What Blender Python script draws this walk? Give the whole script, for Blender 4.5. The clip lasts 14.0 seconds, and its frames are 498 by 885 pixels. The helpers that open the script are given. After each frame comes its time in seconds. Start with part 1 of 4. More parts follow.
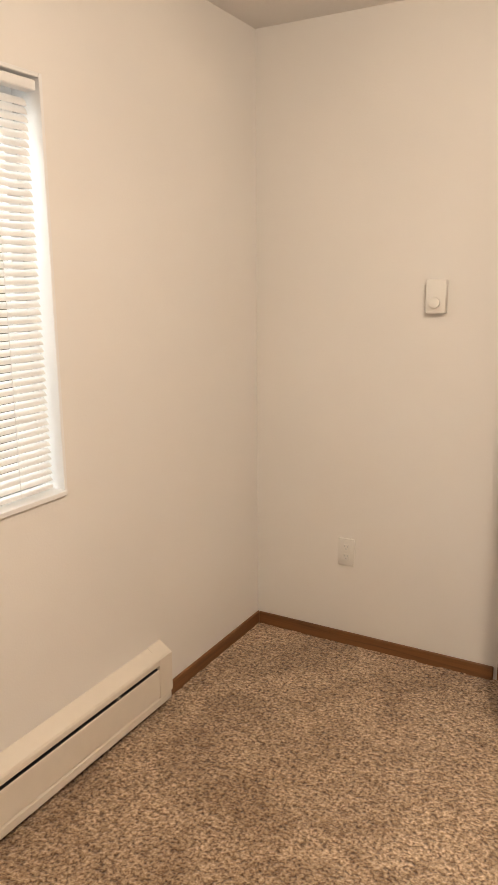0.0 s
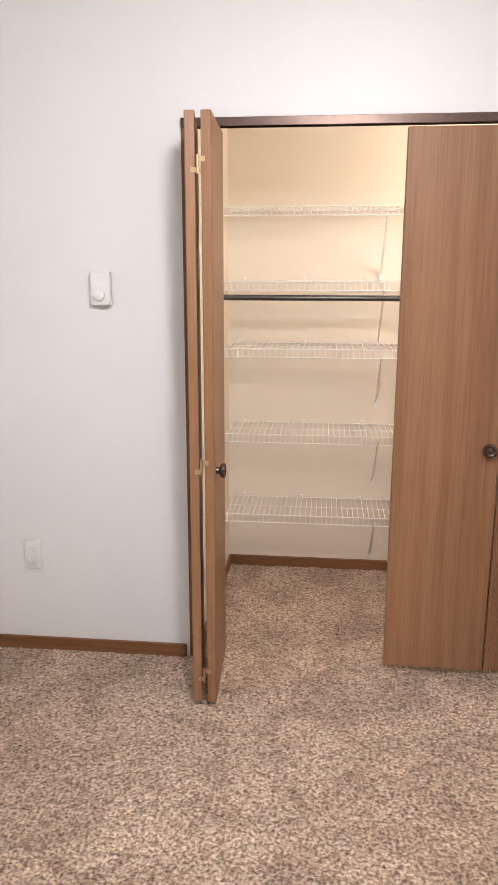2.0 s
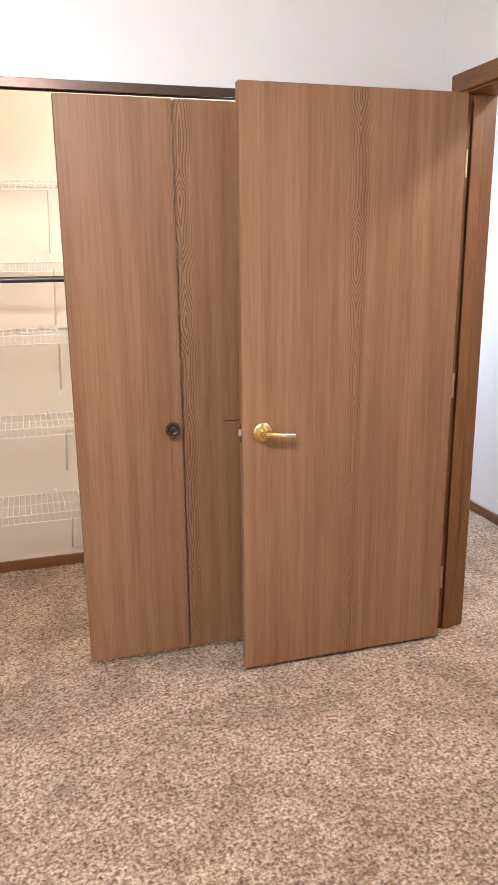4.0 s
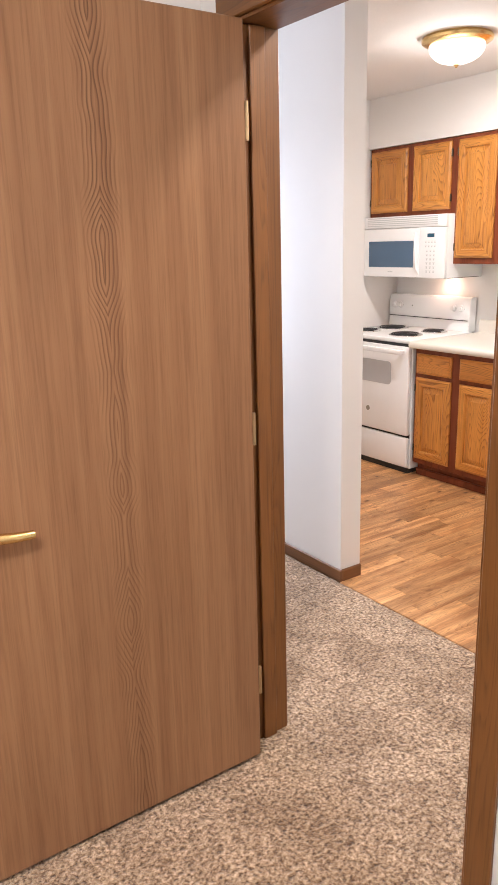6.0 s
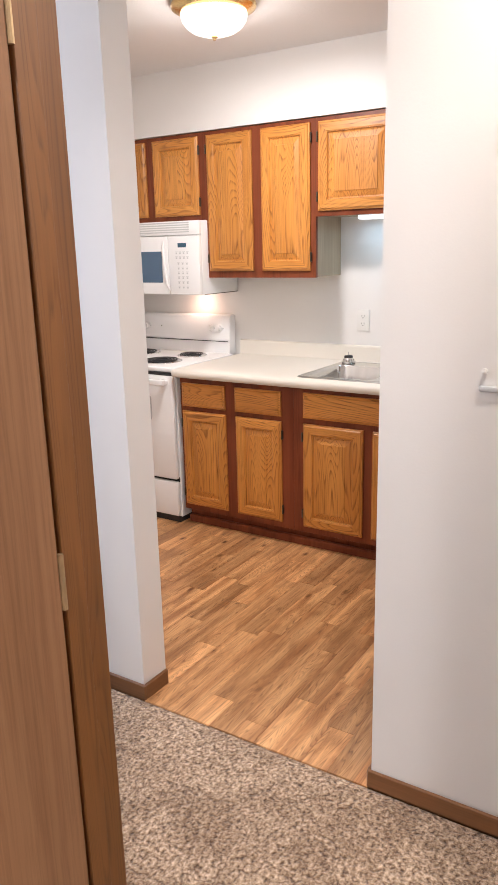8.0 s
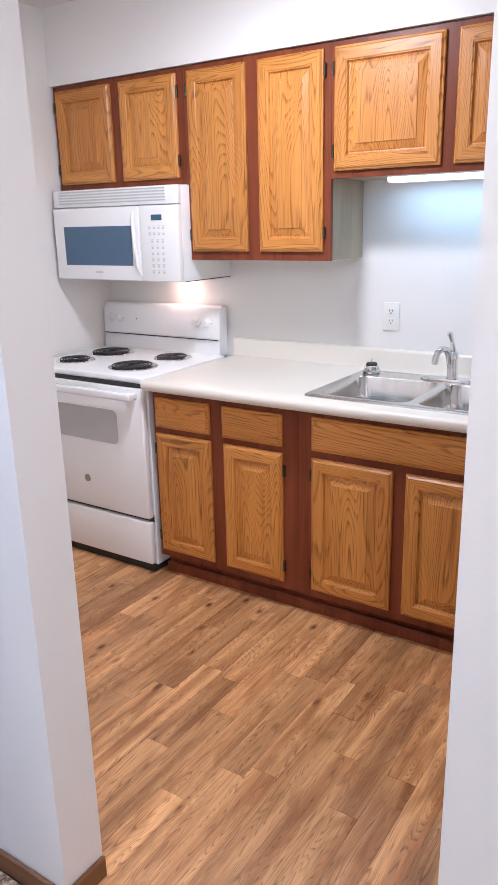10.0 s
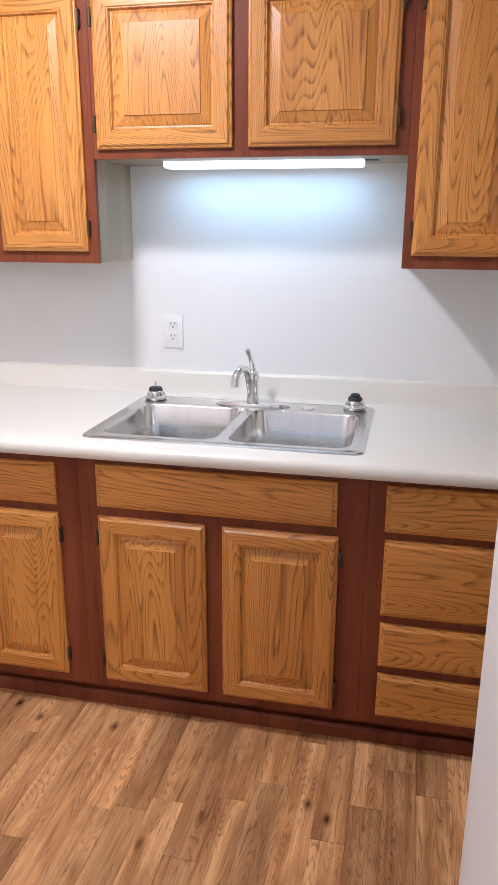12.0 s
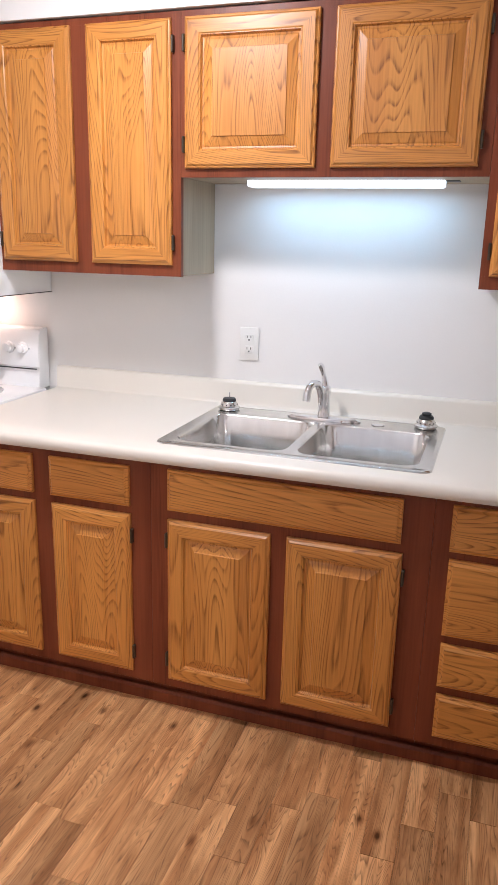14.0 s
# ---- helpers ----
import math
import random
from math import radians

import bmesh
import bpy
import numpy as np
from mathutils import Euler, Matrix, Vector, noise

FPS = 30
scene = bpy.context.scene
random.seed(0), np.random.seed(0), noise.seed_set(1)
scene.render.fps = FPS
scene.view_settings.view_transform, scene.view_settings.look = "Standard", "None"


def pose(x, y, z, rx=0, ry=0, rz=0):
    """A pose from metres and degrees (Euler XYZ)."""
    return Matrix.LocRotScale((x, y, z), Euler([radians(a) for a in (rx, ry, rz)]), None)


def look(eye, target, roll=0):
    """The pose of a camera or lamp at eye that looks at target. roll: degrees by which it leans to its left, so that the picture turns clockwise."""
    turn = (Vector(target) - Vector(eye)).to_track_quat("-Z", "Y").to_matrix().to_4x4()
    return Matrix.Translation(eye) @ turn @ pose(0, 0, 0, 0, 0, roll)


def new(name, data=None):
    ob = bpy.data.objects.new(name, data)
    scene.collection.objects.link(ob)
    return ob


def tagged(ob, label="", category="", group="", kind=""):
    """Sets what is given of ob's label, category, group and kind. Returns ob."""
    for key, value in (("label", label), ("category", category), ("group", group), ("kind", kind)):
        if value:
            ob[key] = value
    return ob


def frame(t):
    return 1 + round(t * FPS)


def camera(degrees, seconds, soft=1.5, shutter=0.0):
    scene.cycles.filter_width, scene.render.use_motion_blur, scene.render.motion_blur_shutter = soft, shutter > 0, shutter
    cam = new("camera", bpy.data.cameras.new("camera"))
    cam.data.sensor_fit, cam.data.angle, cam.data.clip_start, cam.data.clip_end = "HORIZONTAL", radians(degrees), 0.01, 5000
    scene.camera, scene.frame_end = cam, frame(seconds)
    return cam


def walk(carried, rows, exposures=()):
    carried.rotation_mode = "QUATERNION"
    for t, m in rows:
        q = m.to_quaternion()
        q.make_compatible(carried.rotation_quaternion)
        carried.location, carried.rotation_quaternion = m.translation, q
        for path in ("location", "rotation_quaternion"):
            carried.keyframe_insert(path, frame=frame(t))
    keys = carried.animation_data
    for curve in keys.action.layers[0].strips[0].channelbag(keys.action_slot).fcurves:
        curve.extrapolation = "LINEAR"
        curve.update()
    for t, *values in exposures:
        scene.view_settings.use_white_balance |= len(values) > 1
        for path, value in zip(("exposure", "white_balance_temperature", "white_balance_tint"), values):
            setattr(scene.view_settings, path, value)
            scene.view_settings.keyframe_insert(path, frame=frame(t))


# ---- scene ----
cam = camera(37.3, 14.0)
METRES, EYE, TILT, LEAN, TURN = 8.0, 1.5, 0.0, 0.0, 30.1
PATH = [
    (0, (0.135, 0.487, 1.555), (-0.826, 2.186, 1.12), -0.4),
    (0.5, (0.174, 0.513, 1.571), (-0.582, 2.309, 1.12), -0.3),
    (1, (0.184, 0.518, 1.559), (-0.372, 2.386, 1.109), -0.1),
    (1.5, (0.196, 0.528, 1.556), (-0.181, 2.439, 1.101), 0.1),
    (2, (0.204, 0.534, 1.557), (0.005, 2.47, 1.098), 0.1),
    (2.5, (0.215, 0.53, 1.557), (0.204, 2.475, 1.091), 0.1),
    (3, (0.23, 0.523, 1.553), (0.413, 2.457, 1.076), -0.1),
    (3.5, (0.24, 0.539, 1.56), (0.619, 2.438, 1.063), -0.3),
    (4, (0.33, 0.642, 1.536), (0.882, 2.497, 1.033), -0.6),
    (4.2, (0.39, 0.691, 1.528), (1.003, 2.527, 1.027), -0.8),
    (6.3, (0.784, 1.561, 1.536), (1.926, 3.116, 1.009), -1.5),
    (6.5, (0.836, 1.65, 1.541), (2.011, 3.18, 1.012), -1.5),
    (7, (0.904, 1.888, 1.537), (2.274, 3.246, 1.008), -1.4),
    (7.5, (0.957, 2.109, 1.542), (2.513, 3.255, 1.025), -1.3),
    (8, (1.126, 2.227, 1.521), (2.753, 3.273, 1.013), -1.4),
    (8.2, (1.217, 2.266, 1.519), (2.852, 3.302, 1.016), -1.4),
    (10.5, (2.123, 2.815, 1.518), (3.716, 3.865, 0.917), -1.0),
    (11, (2.234, 2.951, 1.512), (3.91, 3.848, 0.891), -0.9),
    (11.5, (2.322, 3.042, 1.496), (4.128, 3.669, 0.908), -0.4),
    (12, (2.428, 3.081, 1.481), (4.303, 3.491, 0.918), 0.3),
    (12.5, (2.511, 3.128, 1.471), (4.409, 3.423, 0.913), 0.6),
    (13, (2.532, 3.127, 1.477), (4.431, 3.434, 0.928), 0.7),
    (13.5, (2.469, 3.104, 1.483), (4.347, 3.527, 0.939), 1.2),
    (14, (2.387, 3.058, 1.487), (4.219, 3.662, 0.958), 1.4),
]
EXPOSURES = [
    (0.0, -0.34, 8600, 15), (0.3, 0.0, 7300, 13), (0.6, 0.15, 6450, 10), (1.2, 0.10, 6050, 11), (2.5, 0.14, 5980, 12), (4.2, 0.30, 5950, 13), (6.3, 0.30, 6500, 14), (8.2, 0.05, 6300, 14),
    (10.3, 0.05, 5450, 14), (11.2, 0.05, 5500, 14), (12.2, 0.1, 5650, 14), (14.0, 0.05, 5850, 15),
]
walk(cam, [(t, look(eye, target, roll)) for t, eye, target, roll in PATH], EXPOSURES)

# The light of the place: daylight at the window, dome lamps, tube, hood lamp; closet and hall-end lamps are added.
world = bpy.data.worlds.new("sky")
scene.world = world
world.use_nodes = True
sky = world.node_tree.nodes.new("ShaderNodeTexSky")
sky.sky_type, sky.sun_disc = "NISHITA", False
sky.sun_elevation, sky.sun_rotation = radians(40), radians(60)
world.node_tree.links.new(sky.outputs[0], world.node_tree.nodes["Background"].inputs[0])
world.node_tree.nodes["Background"].inputs[1].default_value = 0.1


def area_lamp(name, m, sx, sy, watts, colour):
    data = bpy.data.lights.new(name, "AREA")
    data.shape, data.size, data.size_y, data.energy, data.color = "RECTANGLE", sx, sy, watts, colour
    ob = new(name, data)
    ob.matrix_world = m
    return ob


def bulb(name, place, watts, radius, colour):
    data = bpy.data.lights.new(name, "POINT")
    data.energy, data.shadow_soft_size, data.color = watts, radius, colour
    ob = new(name, data)
    ob.location = place
    return ob


def bowl_lamp(name, place, watts, colour):
    """The downward light of a bowl lamp."""
    ob = area_lamp(name, look(place, (place[0], place[1] + 0.0001, 0)), 0.2, 0.2, watts, colour)
    ob.data.shape = "DISK"
    return ob


DAY, WARM, SOFT = (0.74, 0.87, 1.0), (1.0, 0.88, 0.73), (1.0, 0.93, 0.85)
area_lamp("daylight_window", look((-2.5, 1.25, 2.55), (-1.39, 1.25, 1.5)), 2.2, 1.5, 110, DAY)
# Added stand-in for daylight from an unseen living room; no window is built there.
area_lamp("daylight_hall", look((2.4, 5.74, 1.4), (2.4, 4.0, 1.3)), 0.8, 1.3, 40, (0.75, 0.84, 1.0))
bulb("bedroom_bulb", (0.28, 1.5, 2.31), 62, 0.13, (1.0, 0.95, 0.90))
bowl_lamp("bedroom_bowl", (0.28, 1.5, 2.445), 18, (1.0, 0.95, 0.90))
bowl_lamp("hall_bulb", (2.42, 2.3, 2.445), 16, (1.0, 0.89, 0.76))
# Added fill, hidden behind the shut bifold so the closet is lit evenly.
bulb("added_closet_bulb", (1.19, 3.55, 1.86), 22, 0.09, WARM)
bowl_lamp("kitchen_bulb", (3.834, 4.085, 2.412), 23, (1.0, 0.95, 0.89))
bulb("kitchen_glow", (3.834, 4.085, 2.37), 9.5, 0.13, (1.0, 0.95, 0.89))
area_lamp("tube_light", look((4.83, 3.56, 1.648), (4.86, 3.56, 0.9)), 0.62, 0.05, 1.15, (0.42, 0.76, 1.0))
area_lamp("hood_light", look((4.86, 4.98, 1.262), (4.90, 4.98, 0.9)), 0.06, 0.05, 0.45, (1.0, 0.62, 0.45))


# ---- materials ----
def material(name):
    m = bpy.data.materials.new(name)
    m.use_nodes = True
    return m, m.node_tree.nodes, m.node_tree.links, m.node_tree.nodes["Principled BSDF"]


def coords(nodes, links, scale=(1, 1, 1), shift=True):
    tc = nodes.new("ShaderNodeTexCoord")
    info = nodes.new("ShaderNodeObjectInfo")
    mul = nodes.new("ShaderNodeVectorMath")
    mul.operation = "SCALE"
    mul.inputs[0].default_value = (7.0, 11.0, 5.0)
    links.new(info.outputs["Random"], mul.inputs["Scale"])
    add = nodes.new("ShaderNodeVectorMath")
    links.new(tc.outputs["Object"], add.inputs[0])
    if shift:
        links.new(mul.outputs[0], add.inputs[1])
    mp = nodes.new("ShaderNodeVectorMath")
    mp.operation = "MULTIPLY"
    links.new(add.outputs[0], mp.inputs[0])
    mp.inputs[1].default_value = scale
    return mp.outputs[0]


def noise_tex(nodes, links, vec, scale, detail=3.0, rough=0.55, distort=0.0):
    n = nodes.new("ShaderNodeTexNoise")
    links.new(vec, n.inputs["Vector"])
    n.inputs["Scale"].default_value, n.inputs["Detail"].default_value = scale, detail
    n.inputs["Roughness"].default_value, n.inputs["Distortion"].default_value = rough, distort
    return n.outputs["Fac"]


def ramp(nodes, links, fac, stops):
    r = nodes.new("ShaderNodeValToRGB")
    links.new(fac, r.inputs[0])
    els = r.color_ramp.elements
    while len(els) < len(stops):
        els.new(0.5)
    for e, (p, c) in zip(els, stops):
        e.position, e.color = p, (*c, 1)
    return r.outputs[0]


def mixed(nodes, links, fac, a, b, mode="MIX"):
    m = nodes.new("ShaderNodeMix")
    m.data_type, m.blend_type = "RGBA", mode
    for sock, v in ((m.inputs["Factor"], fac), (m.inputs[6], a), (m.inputs[7], b)):
        if isinstance(v, (int, float)):
            sock.default_value = v
        elif isinstance(v, tuple):
            sock.default_value = (*v, 1)
        else:
            links.new(v, sock)
    return m.outputs[2]


def math_node(nodes, links, op, a, b=0.0):
    m = nodes.new("ShaderNodeMath")
    m.operation = op
    for sock, v in zip(m.inputs, (a, b)):
        if isinstance(v, (int, float)):
            sock.default_value = v
        else:
            links.new(v, sock)
    return m.outputs[0]


def bump(nodes, links, bsdf, height, strength, distance):
    b = nodes.new("ShaderNodeBump")
    b.inputs["Strength"].default_value, b.inputs["Distance"].default_value = strength, distance
    links.new(height, b.inputs["Height"])
    links.new(b.outputs[0], bsdf.inputs["Normal"])


def paint(name, colour, rough=0.4, peel=0.0006, scale=160.0, vary=0.03):
    m, n, l, p = material(name)
    v = coords(n, l)
    big = noise_tex(n, l, v, 1.3, 4)
    low = tuple(c * (1 - vary) for c in colour)
    c = ramp(n, l, big, [(0.35, low), (0.65, colour)])
    l.new(c, p.inputs["Base Color"])
    smudge = noise_tex(n, l, v, 5.0, 4)
    r = n.new("ShaderNodeMapRange")
    l.new(smudge, r.inputs[0])
    r.inputs[3].default_value, r.inputs[4].default_value = rough - 0.05, rough + 0.07
    l.new(r.outputs[0], p.inputs["Roughness"])
    if peel:
        bump(n, l, p, noise_tex(n, l, v, scale, 2), 0.5, peel)
    return m


def wood(name, axis, light, mid, dark, rings=13.0, ring_scale=3.2, rough=0.38, strength=0.75, stretch=0.10, vary=0.18, knots=0.0, streak=9.0, patch=0.0):
    """Flat-sawn wood with the grain along axis."""
    m, n, l, p = material(name)
    s = [1.0, 1.0, 1.0]
    s["xyz".index(axis)] = stretch
    v = coords(n, l, tuple(s))
    field = noise_tex(n, l, v, ring_scale, 1.5, 0.4, 0.25)
    wave = math_node(n, l, "FRACT", math_node(n, l, "MULTIPLY", field, rings))
    band = ramp(n, l, wave, [(0.0, (0, 0, 0)), (0.55, (0.15, 0.15, 0.15)), (0.86, (1, 1, 1)), (1.0, (0, 0, 0))])
    f = [150.0, 150.0, 150.0]
    f["xyz".index(axis)] = 5.0
    fibre = noise_tex(n, l, coords(n, l, tuple(f)), 1.0, 3, 0.6)
    g = [streak, streak, streak]
    g["xyz".index(axis)] = 0.6
    broad = noise_tex(n, l, coords(n, l, tuple(g)), 1.0, 2)
    base = ramp(n, l, broad, [(0.34, mid), (0.64, light)])
    pore = ramp(n, l, fibre, [(0.40, (1, 1, 1)), (0.60, (0.34, 0.34, 0.34))])
    grain = mixed(n, l, 1.0, band, pore, "MULTIPLY")
    if patch:
        w = [patch, patch, patch]
        w["xyz".index(axis)] = 0.05
        where = noise_tex(n, l, coords(n, l, tuple(w)), 1.0, 1)
        grain = mixed(n, l, 1.0, grain, ramp(n, l, where, [(0.50, (0.16, 0.16, 0.16)), (0.58, (1, 1, 1))]), "MULTIPLY")
    c1 = mixed(n, l, math_node(n, l, "MULTIPLY", grain, strength), base, dark)
    flick = ramp(n, l, fibre, [(0.3, (0.86, 0.86, 0.86)), (0.6, (1, 1, 1))])
    c2 = mixed(n, l, 1.0, c1, flick, "MULTIPLY")
    if knots:
        kv = [knots, knots, knots]
        kv["xyz".index(axis)] = knots * 0.5
        kv[2] = 0.0
        mv = [15.0, 15.0, 15.0]
        mv["xyz".index(axis)] = 4.0
        mottle = noise_tex(n, l, coords(n, l, tuple(mv)), 1.0, 4, 0.6, 0.6)
        c2 = mixed(n, l, 1.0, c2, ramp(n, l, mottle, [(0.36, (0.66, 0.59, 0.53)), (0.56, (1, 1, 1))]), "MULTIPLY")
        vor = n.new("ShaderNodeTexVoronoi")
        l.new(coords(n, l, tuple(kv)), vor.inputs["Vector"])
        vor.inputs["Scale"].default_value = 1.0
        spot = ramp(n, l, vor.outputs["Distance"], [(0.04, (0.16, 0.10, 0.07)), (0.075, (0.55, 0.47, 0.40)), (0.15, (1, 1, 1))])
        c2 = mixed(n, l, 1.0, c2, spot, "MULTIPLY")
    info = n.new("ShaderNodeObjectInfo")
    rnd = n.new("ShaderNodeMapRange")
    l.new(info.outputs["Random"], rnd.inputs[0])
    rnd.inputs[3].default_value, rnd.inputs[4].default_value = 1 - vary, 1 + vary * 0.4
    hsv = n.new("ShaderNodeHueSaturation")
    l.new(rnd.outputs[0], hsv.inputs["Value"])
    l.new(c2, hsv.inputs["Color"])
    l.new(hsv.outputs[0], p.inputs["Base Color"])
    rr = n.new("ShaderNodeMapRange")
    l.new(fibre, rr.inputs[0])
    rr.inputs[3].default_value, rr.inputs[4].default_value = rough - 0.06, rough + 0.1
    l.new(rr.outputs[0], p.inputs["Roughness"])
    bump(n, l, p, fibre, 0.25, 0.0006)
    return m


def veneer(name, light, mid, dark, pitch=0.56, centre=1.43, ring=0.010):
    """Book-matched veneer with upright grain: fine straight streaks, and narrow columns of nested loops."""
    m, n, l, p = material(name)
    tc, info = n.new("ShaderNodeTexCoord"), n.new("ShaderNodeObjectInfo")
    lift = n.new("ShaderNodeCombineXYZ")
    l.new(math_node(n, l, "MULTIPLY", info.outputs["Random"], 9.0), lift.inputs[2])
    add = n.new("ShaderNodeVectorMath")
    l.new(tc.outputs["Object"], add.inputs[0])
    l.new(lift.outputs[0], add.inputs[1])

    def scaled(x, y, z):
        mul = n.new("ShaderNodeVectorMath")
        mul.operation = "MULTIPLY"
        l.new(add.outputs[0], mul.inputs[0])
        mul.inputs[1].default_value = (x, y, z)
        return mul.outputs[0]
    sep = n.new("ShaderNodeSeparateXYZ")
    l.new(add.outputs[0], sep.inputs[0])
    sway = math_node(n, l, "MULTIPLY", math_node(n, l, "SUBTRACT", noise_tex(n, l, scaled(2, 2, 1.6), 1.0, 2), 0.5), 0.05)
    across = math_node(n, l, "ADD", math_node(n, l, "SUBTRACT", sep.outputs[0], centre - 20.5 * pitch), sway)
    turn = math_node(n, l, "FRACT", math_node(n, l, "DIVIDE", across, pitch))
    off = math_node(n, l, "MULTIPLY", math_node(n, l, "ABSOLUTE", math_node(n, l, "SUBTRACT", turn, 0.5)), pitch)
    swell = math_node(n, l, "MULTIPLY", noise_tex(n, l, scaled(1.5, 1.5, 4.5), 1.0, 1.5, 0.4), 14.0)
    field = math_node(n, l, "ADD", math_node(n, l, "DIVIDE", off, ring), swell)
    band = ramp(n, l, math_node(n, l, "FRACT", field), [(0.0, (0, 0, 0)), (0.4, (0.1, 0.1, 0.1)), (0.8, (1, 1, 1)), (1.0, (0, 0, 0))])
    near = ramp(n, l, off, [(0.020, (1, 1, 1)), (0.052, (0.0, 0.0, 0.0))])
    some = ramp(n, l, noise_tex(n, l, scaled(3.5, 3.5, 0.35), 1.0, 1), [(0.36, (0.65, 0.65, 0.65)), (0.52, (1, 1, 1))])
    fibre = noise_tex(n, l, scaled(190, 190, 5), 1.0, 3, 0.65)
    streak = noise_tex(n, l, scaled(34, 34, 0.7), 1.0, 3, 0.6)
    broad = noise_tex(n, l, scaled(7, 7, 0.35), 1.0, 2)
    base = ramp(n, l, math_node(n, l, "ADD", math_node(n, l, "MULTIPLY", streak, 0.5), math_node(n, l, "MULTIPLY", broad, 0.5)), [(0.36, mid), (0.62, light)])
    loops = mixed(n, l, 1.0, mixed(n, l, 1.0, band, near, "MULTIPLY"), some, "MULTIPLY")
    c = mixed(n, l, math_node(n, l, "MULTIPLY", loops, 0.9), base, dark)
    pore = ramp(n, l, fibre, [(0.32, (0.80, 0.78, 0.76)), (0.56, (1, 1, 1))])
    l.new(mixed(n, l, 1.0, c, pore, "MULTIPLY"), p.inputs["Base Color"])
    rr = n.new("ShaderNodeMapRange")
    l.new(fibre, rr.inputs[0])
    rr.inputs[3].default_value, rr.inputs[4].default_value = 0.36, 0.52
    l.new(rr.outputs[0], p.inputs["Roughness"])
    bump(n, l, p, fibre, 0.2, 0.0004)
    return m


def plain(name, colour, rough=0.4, metal=0.0, spot=0.04):
    m, n, l, p = material(name)
    v = coords(n, l)
    f = noise_tex(n, l, v, 25.0, 3)
    c = ramp(n, l, f, [(0.3, tuple(x * (1 - spot) for x in colour)), (0.7, colour)])
    l.new(c, p.inputs["Base Color"])
    p.inputs["Roughness"].default_value, p.inputs["Metallic"].default_value = rough, metal
    return m


def carpet_material():
    m, n, l, p = material("carpet_pile")
    v = coords(n, l, shift=False)
    fine = noise_tex(n, l, v, 92.0, 3, 0.65, 0.3)
    tuft = noise_tex(n, l, v, 40.0, 2, 0.6, 0.5)
    big = noise_tex(n, l, v, 4.2, 4, 0.6, 0.8)
    c = ramp(n, l, fine, [(0.35, (0.15, 0.083, 0.045)), (0.46, (0.43, 0.286, 0.178)), (0.57, (0.68, 0.502, 0.345)), (0.68, (0.87, 0.70, 0.525))])
    c = mixed(n, l, 1.0, c, ramp(n, l, tuft, [(0.36, (0.60, 0.54, 0.49)), (0.52, (1.0, 1.0, 1.0))]), "MULTIPLY")
    c = mixed(n, l, 1.0, c, ramp(n, l, big, [(0.36, (0.68, 0.63, 0.58)), (0.60, (1.0, 1.0, 1.0))]), "MULTIPLY")
    l.new(c, p.inputs["Base Color"])
    p.inputs["Roughness"].default_value = 0.95
    p.inputs["Specular IOR Level"].default_value = 0.15
    p.inputs["Sheen Weight"].default_value = 0.25
    h = math_node(n, l, "ADD", fine, tuft)
    bump(n, l, p, h, 1.0, 0.013)
    return m


def steel_material():
    m, n, l, p = material("brushed_steel")
    v = coords(n, l, (6, 30, 6))
    f = noise_tex(n, l, v, 1.0, 2)
    l.new(ramp(n, l, f, [(0.3, (0.64, 0.64, 0.63)), (0.7, (0.72, 0.72, 0.71))]), p.inputs["Base Color"])
    p.inputs["Metallic"].default_value = 1.0
    r = n.new("ShaderNodeMapRange")
    l.new(f, r.inputs[0])
    r.inputs[3].default_value, r.inputs[4].default_value = 0.15, 0.22
    l.new(r.outputs[0], p.inputs["Roughness"])
    return m


def glow(name, colour, strength):
    m, n, l, p = material(name)
    p.inputs["Base Color"].default_value = (0.8, 0.8, 0.8, 1)
    p.inputs["Emission Color"].default_value = (*colour, 1)
    p.inputs["Emission Strength"].default_value = strength
    p.inputs["Roughness"].default_value = 0.3
    return m


def glass(name):
    m, n, l, p = material(name)
    p.inputs["Base Color"].default_value = (0.95, 0.97, 0.97, 1)
    p.inputs["Transmission Weight"].default_value = 1.0
    p.inputs["Roughness"].default_value = 0.02
    return m


def slat_material():
    m, n, l, p = material("slat_vinyl")
    p.inputs["Base Color"].default_value = (0.85, 0.85, 0.84, 1)
    p.inputs["Roughness"].default_value = 0.4
    tr = n.new("ShaderNodeBsdfTranslucent")
    tr.inputs[0].default_value = (0.8, 0.82, 0.84, 1)
    mx = n.new("ShaderNodeMixShader")
    mx.inputs[0].default_value = 0.20
    l.new(p.outputs[0], mx.inputs[1])
    l.new(tr.outputs[0], mx.inputs[2])
    l.new(mx.outputs[0], n["Material Output"].inputs[0])
    return m


WALL = paint("wall_paint", (0.80, 0.783, 0.762), 0.46)
# Creamier than the room walls: part of the closet's warm light is in this colour.
CREAM = paint("closet_lit_paint", (0.82, 0.735, 0.61), 0.42)
CEIL = paint("ceiling_paint", (0.77, 0.75, 0.735), 0.75, 0.002, 90.0)
CARPET = carpet_material()
DOORWOOD = veneer("door_veneer", (0.325, 0.169, 0.085), (0.232, 0.113, 0.054), (0.105, 0.044, 0.019))
JAMBWOOD = wood("jamb_wood", "z", (0.225, 0.090, 0.023), (0.175, 0.067, 0.016), (0.085, 0.030, 0.007), 34.0, 12.0, 0.42, 0.55, 0.05, 0.06)
HEADWOOD = wood("head_wood", "y", (0.225, 0.090, 0.023), (0.175, 0.067, 0.016), (0.085, 0.030, 0.007), 34.0, 12.0, 0.42, 0.55, 0.05, 0.06)
